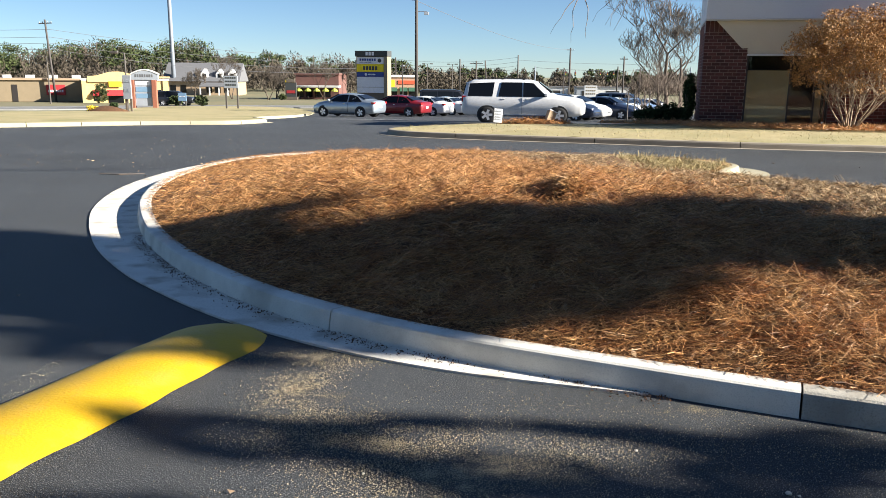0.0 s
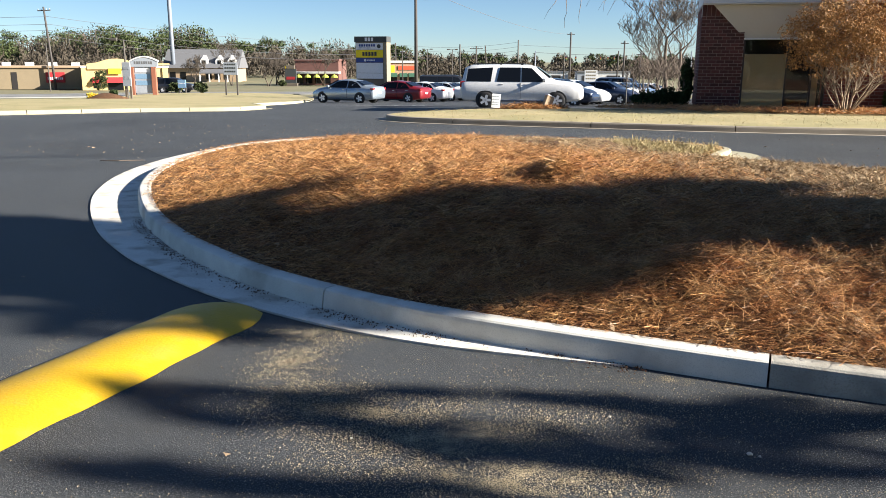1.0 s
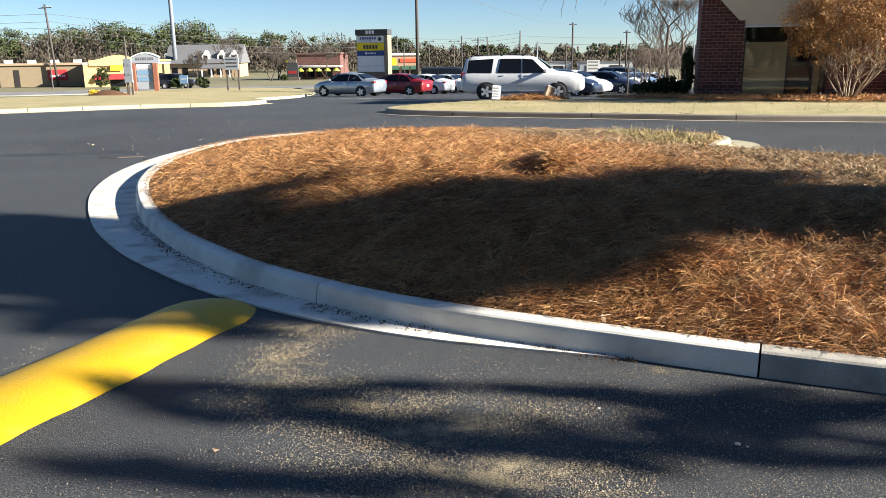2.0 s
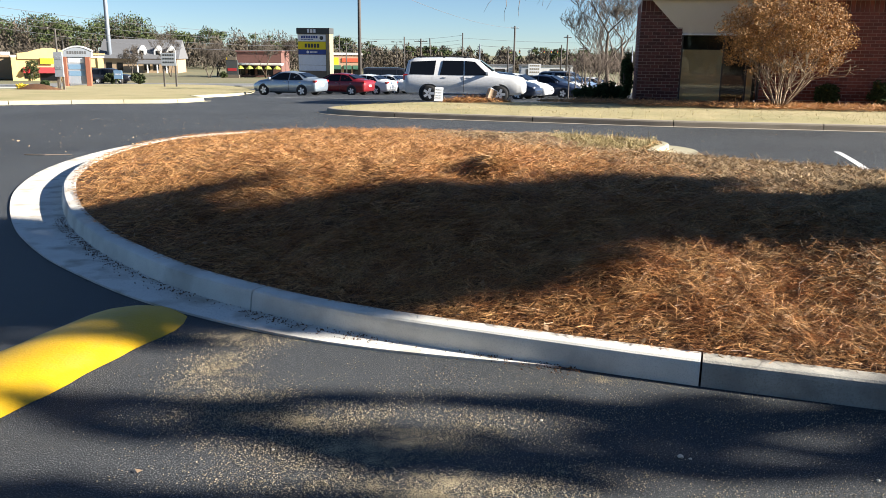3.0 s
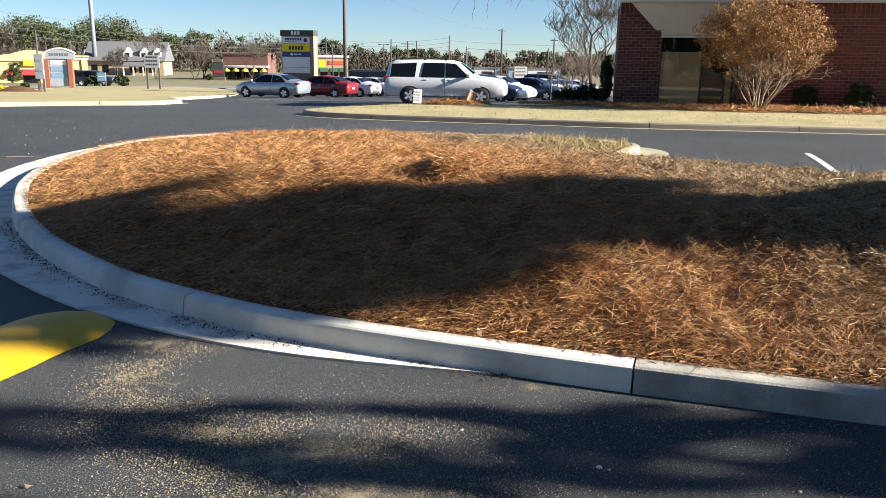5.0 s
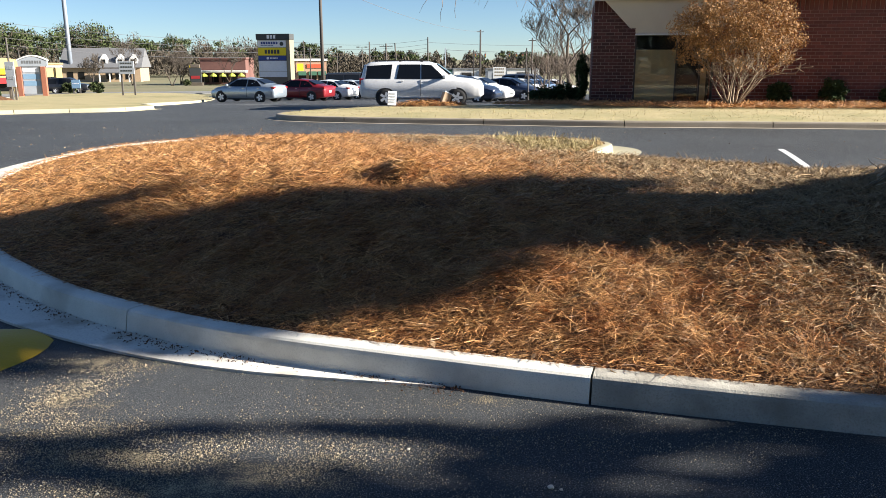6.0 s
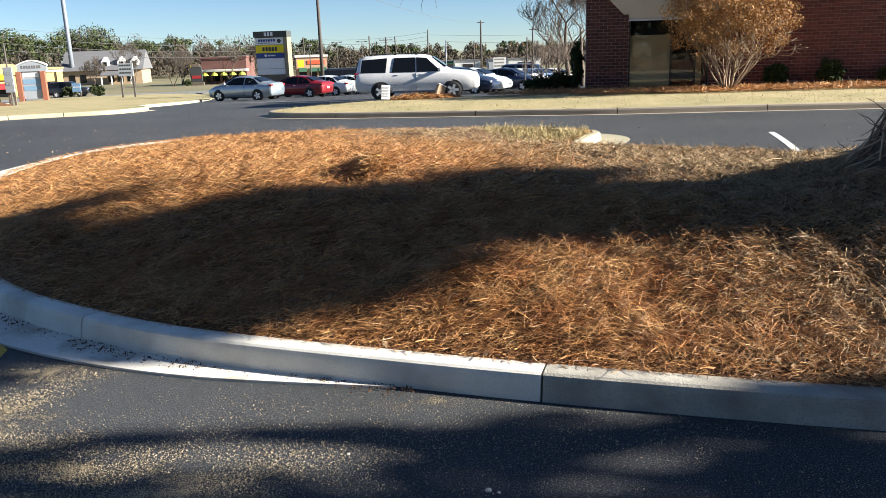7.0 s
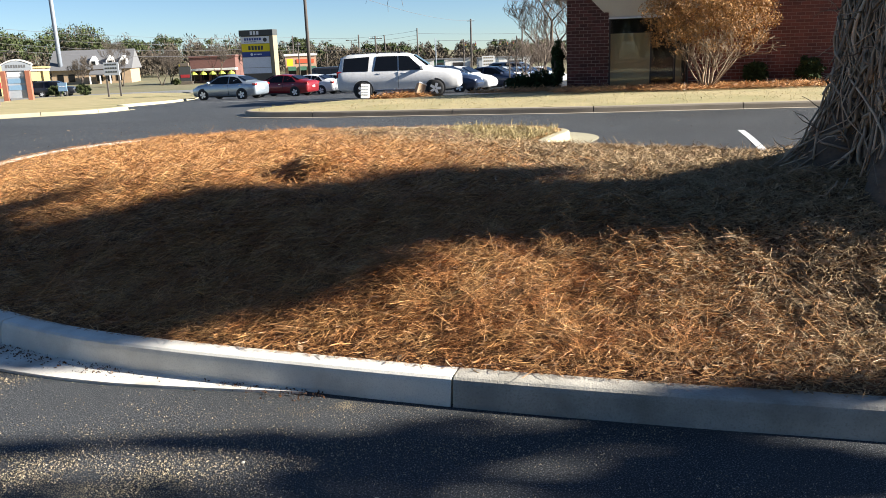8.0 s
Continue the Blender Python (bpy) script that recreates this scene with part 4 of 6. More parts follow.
for k, (x, w, h) in enumerate(((6.95, 1.0, 0.75), (7.5, 1.1, 0.8), (8.0, 0.9, 0.85))):
    bush(x, 32.2, w, 0.9, h, 50 + k, "low clipped dark evergreen hedge bush", "hedge", group="hedge bushes")
bush(8.15, 30.6, 0.42, 0.42, 1.9, 54, "narrow dark upright conifer by the brick corner", "conifer", n=70)
bush(14.3, 27.4, 0.75, 0.6, 0.85, 55, "small dark evergreen bush against the wall")
bush(16.0, 27.0, 0.85, 0.6, 0.95, 56, "small dark evergreen bush against the wall")
bush(17.9, 26.55, 0.8, 0.6, 0.8, 57, "small dark evergreen bush against the wall")


def straw_patch(cx, cy, rx, ry, h, n, seed, label, length=0.18, width=0.012, z0=0.19):
    rg = np.random.default_rng(seed)
    a, r = rg.random(n) * 6.283, np.sqrt(rg.random(n))
    X, Y = cx + rx * r * np.cos(a), cy + ry * r * np.sin(a)
    Z = G(X, Y) + z0 + h * np.clip(1 - r * r, 0, 1)
    merged("pine_straw", [needles(rg, X, Y, Z, length, width, 0.4)], M["straw"], label, "pine straw")


def heap(name, cx, cy, rx, ry, h, material, label, z0=0.13):
    bm = bmesh.new()
    rings = []
    for i in range(7):
        u = i / 6
        rings.append([bm.verts.new((cx + rx * (1 - u) * math.cos(a) * (1 + 0.1 * math.sin(3 * a + i)), cy + ry * (1 - u) * math.sin(a), gz(cx, cy) + z0 + h * (1 - (1 - u) ** 2) + 0.02 * math.sin(5 * a + 2 * i))) for a in [2 * math.pi * j / 24 for j in range(24)]])
    for a, b in zip(rings, rings[1:]):
        for j in range(24):
            bm.faces.new((a[j], a[(j + 1) % 24], b[(j + 1) % 24], b[j]))
    return tagged(part(name, bm, material, smooth=True), label, "mulch heap")


heap("straw_heap", 2.35, 29.6, 1.35, 0.55, 0.16, M["soil"], "low heap of pine straw on the lawn")
straw_patch(2.35, 29.6, 1.35, 0.55, 0.18, 1800, 91, "orange pine straw spread over a low heap", z0=0.15)
for k, (x, y, rx, ry, n) in enumerate(((9.6, 27.6, 2.4, 1.3, 5200), (12.4, 26.6, 2.8, 1.6, 8200), (15.4, 25.9, 2.8, 1.6, 7200), (18.5, 25.2, 2.8, 1.6, 5200), (7.0, 29.3, 2.4, 1.0, 3600))):
    straw_patch(x, y, rx, ry, 0.03, n, 92 + k, "strip of reddish pine straw along the building foot", 0.16, 0.012, 0.245)


# ---- vehicles ----
SEDAN = dict(L=4.6, W=1.78, r=0.325, axle=(-1.32, 1.38), st=[
    (-2.30, 0.42, 0.80, 0.92, 0.72, 0.66), (-2.22, 0.30, 0.92, 1.04, 0.83, 0.72), (-1.75, 0.22, 0.95, 1.09, 0.88, 0.70), (-1.45, 0.20, 0.95, 1.19, 0.89, 0.64), (-0.85, 0.20, 0.93, 1.42, 0.89, 0.57), (-0.2, 0.20, 0.91, 1.485, 0.89, 0.57),
    (0.35, 0.20, 0.90, 1.43, 0.89, 0.57), (0.85, 0.20, 0.89, 1.20, 0.89, 0.64), (1.25, 0.20, 0.87, 1.01, 0.88, 0.70), (1.85, 0.20, 0.78, 0.90, 0.85, 0.66), (2.15, 0.24, 0.66, 0.76, 0.76, 0.56), (2.30, 0.36, 0.54, 0.60, 0.60, 0.46)],
    side=[[(-1.42, 0.99), (-1.02, 1.29), (-0.72, 1.37), (-0.45, 1.385), (-0.45, 0.965)], [(-0.38, 0.965), (-0.38, 1.39), (0.05, 1.385), (0.38, 1.33), (0.98, 0.96)]], front=((1.08, 1.105, 0.70), (0.42, 1.418, 0.54)), rear=((-1.60, 1.155, 0.66), (-0.98, 1.385, 0.54)))
SUV = dict(L=5.25, W=2.0, r=0.375, axle=(-1.52, 1.50), st=[
    (-2.62, 0.52, 1.05, 1.10, 0.86, 0.80), (-2.55, 0.40, 1.16, 1.30, 0.97, 0.84), (-2.42, 0.34, 1.18, 1.80, 0.99, 0.80), (-2.15, 0.32, 1.18, 1.92, 1.0, 0.80), (-0.8, 0.32, 1.17, 1.955, 1.0, 0.80), (0.30, 0.32, 1.16, 1.93, 1.0, 0.80),
    (0.62, 0.32, 1.15, 1.84, 1.0, 0.80), (1.22, 0.32, 1.14, 1.36, 1.0, 0.84), (1.45, 0.32, 1.12, 1.25, 1.0, 0.86), (2.15, 0.34, 1.06, 1.17, 0.98, 0.84), (2.50, 0.40, 0.98, 1.08, 0.92, 0.80), (2.62, 0.50, 0.80, 0.88, 0.82, 0.74)],
    side=[[(-2.36, 1.20), (-2.28, 1.76), (-1.22, 1.82), (-1.30, 1.20)], [(-1.05, 1.20), (-0.92, 1.82), (-0.05, 1.82), (-0.05, 1.19)], [(0.0, 1.19), (0.0, 1.82), (0.42, 1.79), (1.02, 1.20)]], front=((1.24, 1.40, 0.84), (0.66, 1.83, 0.75)), rear=((-2.565, 1.30, 0.82), (-2.44, 1.78, 0.76)))
VAN = dict(L=5.6, W=2.02, r=0.38, axle=(-1.75, 1.75), st=[
    (-2.80, 0.50, 1.10, 1.30, 0.90, 0.86), (-2.74, 0.36, 1.20, 2.00, 0.98, 0.84), (-2.5, 0.34, 1.20, 2.10, 1.0, 0.84), (0.6, 0.34, 1.20, 2.12, 1.0, 0.84), (1.2, 0.34, 1.18, 2.02, 1.0, 0.82), (1.85, 0.34, 1.14, 1.42, 0.99, 0.84), (2.3, 0.36, 1.02, 1.16, 0.95, 0.82), (2.7, 0.42, 0.86, 0.96, 0.88, 0.76), (2.8, 0.52, 0.74, 0.80, 0.78, 0.70)],
    side=[[(-2.55, 1.30), (-2.5, 1.92), (-1.1, 1.95), (-1.1, 1.30)], [(-1.0, 1.30), (-1.0, 1.95), (0.4, 1.95), (0.4, 1.30)], [(0.5, 1.28), (0.5, 1.94), (0.95, 1.90), (1.5, 1.28)]], front=((1.88, 1.46, 0.82), (1.24, 2.0, 0.76)), rear=((-2.775, 1.35, 0.84), (-2.745, 1.95, 0.80)))


def wheel(parent, x, y, r, side):
    m = Matrix.Translation((x, y, r)) @ Matrix.Rotation(math.pi / 2, 4, "X")
    w = 0.11
    ty = part("wheel", lathe(bmesh.new(), [(r * 0.62, -w), (r * 0.9, -w * 1.02), (r, -w * 0.7), (r, w * 0.7), (r * 0.9, w * 1.02), (r * 0.62, w)], 22, m), M["tyre"], parent, smooth=True)
    bm = lathe(bmesh.new(), [(r * 0.60, -0.02), (r * 0.65, 0.0), (r * 0.65, 0.012), (r * 0.30, 0.014)], 22, Matrix.Translation((x, y + side * w * 0.62, r)) @ Matrix.Rotation(-side * math.pi / 2, 4, "X"))
    part("rim", bm, M["black_trim"], ty)
    bm = bmesh.new()
    for k in range(5):
        a = 2 * math.pi * k / 5 + 0.3
        c = Matrix.Translation((x, y + side * (w * 0.62 + 0.028), r)) @ Matrix.Rotation(a, 4, "Y")
        v0 = len(bm.verts)
        box(bm, -0.055, 0.055, -0.014, 0.014, 0.02, r * 0.66)
        bm.verts.ensure_lookup_table()
        bmesh.ops.transform(bm, matrix=c, verts=bm.verts[v0:])
    part("spokes", bm, M["rim"], ty)


def car(name, spec, m, colour, label, category="car", group="", rack=False):
    t = thing(name, label, category, m, group)
    st, W, r = spec["st"], spec["W"], spec["r"]
    bm = bmesh.new()
    rows = []
    fine = []
    for a, b in zip(st, st[1:]):
        for k in range(3):
            u = k / 3
            fine.append(tuple(p + (q - p) * u for p, q in zip(a, b)))
    fine.append(st[-1])
    for x, zb, zl, zt, wb, wt in fine:
        half = [(0, zb), (wb * 0.86, zb), (wb * 0.97, zb + 0.10), (wb, (zb + zl) / 2 + 0.05), (wb * 0.985, zl - 0.03), (wb * 0.955, zl + 0.015), (wt + (wb - wt) * 0.10, zt - 0.07), (wt * 0.93, zt - 0.02), (wt * 0.55, zt + 0.006), (0, zt + 0.012)]
        ring = half + [(-y, z) for y, z in half[-2:0:-1]]
        rows.append([bm.verts.new((x, y, z)) for y, z in ring])
    k = len(rows[0])
    for a, b in zip(rows, rows[1:]):
        for j in range(k):
            bm.faces.new((a[j], a[(j + 1) % k], b[(j + 1) % k], b[j]))
    bm.faces.new(rows[0])
    bm.faces.new(rows[-1])
    body = part("body", bm, colour, t, smooth=True)

    def side_y(x, z):
        i = max(j for j in range(len(st) - 1) if st[j][0] <= x)
        a, b = st[i], st[i + 1]
        u = (x - a[0]) / (b[0] - a[0])
        _, zb, zl, zt, wb, wt = tuple(p + (q - p) * u for p, q in zip(a, b))
        if z <= zl:
            return wb * 0.99
        v = min(1, (z - zl - 0.015) / max(zt - 0.07 - zl - 0.015, 0.02))
        return wb * 0.955 + (wt + (wb - wt) * 0.10 - wb * 0.955) * v

    for s in (1, -1):
        for poly in spec["side"]:
            pts = [(x, s * (side_y(x, z) + 0.016), z) for x, z in poly]
            part("side_window", prism(bmesh.new(), pts, (0, -s * 0.03, 0)), M["car_glass"], t)
        xh = [(p[0][0] + p[-1][0]) / 2 for p in spec["side"][-2:]]
        for poly in spec["side"][-2:]:
            x = min(p[0] for p in poly) + 0.12
            z = st[4][2] - 0.10
            part("door_handle", B(x, x + 0.17, s * side_y(x, z) - 0.012, s * side_y(x, z) + 0.012, z, z + 0.03, 0.005), colour if rack else M["chrome"], t)
        x = spec["side"][-1][-1][0] - 0.12
        z = st[5][2] + 0.06
        part("mirror", B(x, x + 0.13, s * (side_y(x, z) + 0.02) - 0.0 if s > 0 else -side_y(x, z) - 0.20, s * (side_y(x, z) + 0.02) + 0.18 if s > 0 else -side_y(x, z) - 0.02, z, z + 0.15, 0.03), colour, t)
        for ax in spec["axle"]:
            # Flat black disc on the body stands for the shade in the wheel well.
            part("wheel_arch", lathe(bmesh.new(), [(r + 0.05, -0.02), (r + 0.05, 0.008), (r + 0.03, 0.010)], 24, Matrix.Translation((ax, s * side_y(ax, 0.5), r + 0.02)) @ Matrix.Rotation(-s * math.pi / 2, 4, "X")), M["black_trim"], t)
            wheel(t, ax, s * (W / 2 - 0.09), r, s)
        xf, xr = st[-2][0], st[1][0]
        zf, zr = st[-2][2], st[1][2]
        part("headlight", B(xf - 0.16, xf + 0.06, s * st[-2][4] * 0.62 - 0.13, s * st[-2][4] * 0.62 + 0.13, zf - 0.10, zf + 0.06, 0.02), M["clear_lens"], t)
        hh = 0.22 if rack else 0.08
        part("tail_light", B(xr - 0.07, xr + 0.16, s * st[1][4] * 0.86 - 0.12, s * st[1][4] * 0.86 + 0.12, zr - hh, zr + 0.05, 0.02), M["red_lens"], t)
        part("sill", B(spec["axle"][0] + r + 0.1, spec["axle"][1] - r - 0.1, s * side_y(0, 0.4) * 0.97 - 0.03, s * side_y(0, 0.4) * 0.97 + 0.035, st[4][1] - 0.02, st[4][1] + 0.06, 0.01), M["black_trim"] if not rack else M["chrome"], t)
        for xd in [spec["side"][-1][0][0] - 0.035]:
            part("door_seam", B(xd - 0.006, xd + 0.006, s * side_y(xd, 0.7) - 0.012, s * side_y(xd, 0.7) + 0.013, st[4][1] + 0.12, st[4][2] - 0.02), M["black_trim"], t)
    (x0, z0, w0), (x1, z1, w1) = spec["front"]
    part("windscreen", prism(bmesh.new(), [(x0, -w0, z0 + 0.012), (x0, w0, z0 + 0.012), (x1, w1, z1 + 0.014), (x1, -w1, z1 + 0.014)], (-0.02, 0, -0.03)), M["car_glass"], t)
    (x0, z0, w0), (x1, z1, w1) = spec["rear"]
    part("rear_window", prism(bmesh.new(), [(x0 - 0.008, -w0, z0 + 0.012), (x0 - 0.008, w0, z0 + 0.012), (x1 - 0.008, w1, z1 + 0.014), (x1 - 0.008, -w1, z1 + 0.014)], (0.03, 0, -0.03)), M["car_glass"], t)
    x = st[-1][0]
    part("grille", B(x - 0.05, x + 0.012, -st[-1][4] * 0.6, st[-1][4] * 0.6, st[-1][1] + 0.1, st[-1][2] - 0.02, 0.01), M["black_trim"], t)
    part("rear_plate", B(-spec["L"] / 2 - 0.012, -spec["L"] / 2 + 0.02, -0.16, 0.16, st[0][2] - 0.2, st[0][2] - 0.06), M["sign_white"], t)
    if rack:
        for s in (1, -1):
            part("roof_rail", B(-2.0, 0.1, s * 0.66 - 0.025, s * 0.66 + 0.025, 1.975, 2.01, 0.01), M["black_trim"], t)
            for x in (-1.9, -0.9, 0.0):
                part("rail_foot", B(x - 0.05, x + 0.05, s * 0.66 - 0.02, s * 0.66 + 0.02, 1.93, 1.98), M["black_trim"], t)
    return t


def at(x, y, heading, dz=0.0):
    return pose(x, y, gz(x, y) + dz, 0, 0, heading)


white = paint("white_paint", (0.78, 0.775, 0.76))
silver = paint("silver_blue_paint", (0.36, 0.42, 0.48), 0.55)
red = paint("dark_red_paint", (0.22, 0.012, 0.018), 0.2)
navy = paint("dark_blue_paint", (0.03, 0.045, 0.085), 0.3)
black = paint("black_paint", (0.015, 0.016, 0.02))
grey = paint("grey_paint", (0.16, 0.18, 0.21), 0.5)
pale = paint("pale_blue_paint", (0.30, 0.42, 0.58), 0.4)

car("suv", SUV, at(2.4, 37.4, -6) @ Matrix.Diagonal((1.06, 1.02, 1.0, 1)), white, "large white sport utility vehicle with dark tinted windows and roof rails", "suv", rack=True)
car("sedan", SEDAN, at(-7.85, 51.3, 158), silver, "silver-blue saloon car parked on the asphalt", "car", "parked cars")
car("sedan", SEDAN, at(-5.2, 56.6, 156), red, "dark red saloon car parked in a row", "car", "parked cars")
for x, y, c, lb in ((-3.75, 61.5, white, "white"), (-2.45, 66, white, "white"), (-1.2, 70, white, "white"), (-0.2, 74, pale, "pale blue")):
    car("sedan", SEDAN, at(x, y, 154), c, lb + " saloon car parked in the long row", "car", "parked cars")
car("van", VAN, at(-2.4, 79.5, 4), black, "long black van with dark windows parked behind the row", "van")
for x, y, c, lb in ((6.3, 50.5, white, "white"), (8.9, 54.5, navy, "dark blue"), (10.4, 58.5, white, "white"), (12.0, 62.5, pale, "pale blue"), (13.4, 67, pale, "pale blue"), (15.4, 71, white, "white"), (4.9, 46.0, navy, "dark blue")):
    car("sedan", SEDAN, at(x, y, 332), c, lb + " saloon car nose out in the parked row", "car", "parked cars")
car("suv", SUV, at(14.0, 75.5, 335), grey, "grey sport utility vehicle in the parked row", "suv", "parked cars")
car("suv", SUV, at(-34.5, 93.0, 8) @ Matrix.Diagonal((0.82, 0.9, 0.88, 1)), black, "black sport utility vehicle on the far road", "suv")
for x, y in ((8.4, 44.0), (8.76, 44.0), (9.27, 44.0), (9.55, 44.0)):
    b = thing("bollard_post", "slim dark metal post beside the parking row", "post", at(x, y, 0), "slim posts")
    part("shaft", lathe(bmesh.new(), [(0.035, -0.1), (0.035, 1.55)], 8), M["pole_dark"], b)
    part("cap", lathe(bmesh.new(), [(0.05, 1.551), (0.05, 1.6), (0.02, 1.63)], 8), M["pole_dark"], b)


# ---- signs ----
def bars(parent, x0, x1, y, z0, z1, material, n, name="lettering"):
    """Plain bars in place of writing, on a face that looks towards -y."""
    w = (x1 - x0) / n
    for k in range(n):
        part(name, B(x0 + w * (k + 0.12), x0 + w * (k + 0.82), y - 0.012, y, z0, z1), material, parent)


sx, sy = -8.55, 68.0
sz = gz(sx, sy)
pylon = thing("pylon_sign", "tall roadside tenant sign with coloured panels on a tan post", "sign", pose(sx, sy, sz, 0, 0, -14) @ Matrix.Diagonal((1.36, 1.36, 1.36, 1)))
H = (3.72 - sz) / 1.36
part("post", B(-0.92, 0.92, 0.0, 0.46, -0.1, 1.30, 0.02), M["sign_taupe"], pylon, "taupe base block")
part("column", B(0.93, 1.14, -0.12, 0.56, -0.1, H - 0.35, 0.01), M["sign_tan"], pylon, "tan stucco side column")
part("cap", B(-0.96, 1.16, -0.16, 0.60, H - 0.345, H, 0.02), M["sign_dark"], pylon, "dark grey cap band")
cab = part("cabinet", B(-0.92, 0.925, -0.06, 0.5, 1.305, H - 0.35, 0.01), M["sign_tan"], pylon)
for z0, z1, key in ((H - 0.78, H - 0.38, "sign_white"), (H - 1.25, H - 0.80, "sign_yellow"), (H - 1.55, H - 1.27, "sign_blue"), (H - 2.17, H - 1.57, "sign_white"), (H - 2.52, H - 2.19, "sign_white")):
    part("panel", B(-0.88, 0.88, -0.085, -0.062, z0, z1), M[key], cab)
bars(cab, -0.28, 0.32, -0.162, H - 0.28, H - 0.07, M["sign_white"], 3)
bars(cab, -0.70, 0.40, -0.087, H - 0.60, H - 0.46, M["sign_blue"], 7)
bars(cab, -0.70, 0.10, -0.087, H - 0.70, H - 0.66, M["sign_blue"], 9)
part("emblem", lathe(bmesh.new(), [(0.12, 0), (0.12, 0.012), (0.06, 0.014)], 12, Matrix.Translation((0.62, -0.087, H - 0.58)) @ Matrix.Rotation(math.pi / 2, 4, "X")), M["sign_dark"], cab)
bars(cab, -0.48, 0.50, -0.087, H - 1.15, H - 0.92, M["sign_dark"], 5)
part("emblem", lathe(bmesh.new(), [(0.08, 0), (0.08, 0.012), (0.04, 0.014)], 12, Matrix.Translation((-0.28, -0.087, H - 1.41)) @ Matrix.Rotation(math.pi / 2, 4, "X")), M["sign_white"], cab)
bars(cab, -0.15, 0.35, -0.087, H - 1.45, H - 1.37, M["sign_white"], 6)

ys = thing("yard_sign", "small white yard sign on a wire stake in the lawn", "sign", pose(0.93, 28.4, gz(0.9, 28.4) + 0.13, 0, 4, 8))
part("board", B(-0.15, 0.15, -0.01, 0.01, 0.12, 0.60, 0.004), M["sign_white"], ys)
part("stake", B(-0.12, -0.105, -0.005, 0.005, -0.1, 0.12), M["pole_dark"], ys)
part("stake", B(0.105, 0.12, -0.005, 0.005, -0.1, 0.12), M["pole_dark"], ys)
for z in (0.5, 0.4, 0.3, 0.22):
    bars(ys, -0.11, 0.11, -0.012, z, z + 0.035, M["grey_panel"], 4)
ub = thing("utility_box", "tilted pale utility marker box on the straw heap", "box", pose(2.85, 29.55, gz(2.85, 29.5) + 0.3, 0, 22, 25))
part("box_body", B(-0.16, 0.16, -0.10, 0.10, -0.05, 0.34, 0.02), M["tan_wall"], ub)
part("lid", B(-0.17, 0.17, -0.11, 0.11, 0.345, 0.38, 0.01), M["sign_white"], ub)


def panel_sign(x, y, w, z0, z1, panel, post, label, legs=2, rows=3, ink="grey_panel"):
    z = gz(x, y)
    s = thing("sign", label, "sign", pose(x, y, z))
    part("board", B(-w / 2, w / 2, -0.06, 0.06, z0 - z, z1 - z, 0.01), M[panel], s)
    for k in range(legs):
        px = 0 if legs == 1 else (-w / 2 + 0.12 + (w - 0.24) * k / (legs - 1))
        part("post", B(px - 0.07, px + 0.07, 0.07, 0.2, -0.1, z1 - z - 0.1), M[post], s)
    for k in range(rows):
        zz = z1 - z - (z1 - z0) * (k + 0.75) / (rows + 0.5)
        bars(s, -w * 0.4, w * 0.4, -0.062, zz, zz + (z1 - z0) * 0.12, M[ink], 5)
    return s


panel_sign(-23.1, 77, 1.35, 0.4, 1.55, "grey_panel", "pole_dark", "pale grey roadside board on two posts", ink="sign_dark")
panel_sign(-32.6, 90, 0.9, -1.3, -0.4, "steel_blue", "pole_dark", "small blue roadside board", rows=1, ink="sign_white")
panel_sign(-25.0, 58, 0.6, -0.1, 1.6, "grey_panel", "sign_taupe", "narrow grey sign panel on two posts in the lawn", rows=2)
panel_sign(15.8, 110, 1.7, -0.9, 0.6, "white_trim", "pole_dark", "pale roadside board with dark header on posts", rows=3, ink="sign_tan")
kz = gz(-33.8, 150)
kiosk = thing("menu_sign", "dark drive-through sign board with red header", "sign", pose(-33.8, 150, kz) @ Matrix.Diagonal((1.6, 1.6, 1.3, 1)))
part("board", B(-0.65, 0.65, -0.1, 0.1, 0.4, 2.4, 0.02), M["sign_dark"], kiosk)
part("header", B(-0.5, 0.5, -0.13, 0.13, 2.405, 2.85, 0.02), M["sign_taupe"], kiosk)
part("panel", B(-0.5, 0.5, -0.12, -0.105, 0.9, 1.3), M["red_panel"], kiosk)
part("base", B(-0.8, 0.8, -0.3, 0.3, -0.1, 0.395, 0.02), M["sign_taupe"], kiosk)

tx, ty = -31.4, 77
tzz = gz(tx, ty)
ten = thing("tenant_sign", "arched shopping-centre sign with grey panels between brick pillars", "sign", pose(tx, ty, tzz, 0, 0, 8) @ Matrix.Diagonal((0.62, 0.7, 0.86, 1)))
part("panel", B(-1.6, 0.95, -0.1, 0.1, 0.35, 3.2, 0.02), M["grey_panel"], ten)
arch = bmesh.new()
prism(arch, [(-2.0, -0.25, 3.2)] + [(-2.0 + 4.0 * k / 10, -0.25, 3.75 + 0.45 * math.sin(math.pi * k / 10)) for k in range(11)] + [(2.0, -0.25, 3.2)], (0, 0.5, 0))
part("arch", arch, M["grey_panel"], ten, "grey arched sign head")
part("arch_cap", prism(bmesh.new(), [(-2.1 + 4.2 * k / 10, -0.3, 3.76 + 0.48 * math.sin(math.pi * k / 10)) for k in range(11)] + [(2.1 - 4.2 * k / 10, -0.3, 3.9 + 0.48 * math.sin(math.pi * k / 10)) for k in range(11)], (0, 0.6, 0)), M["white_trim"], ten)
bars(ten, -1.5, 1.3, -0.252, 3.5, 3.8, M["grey_roof"], 8)
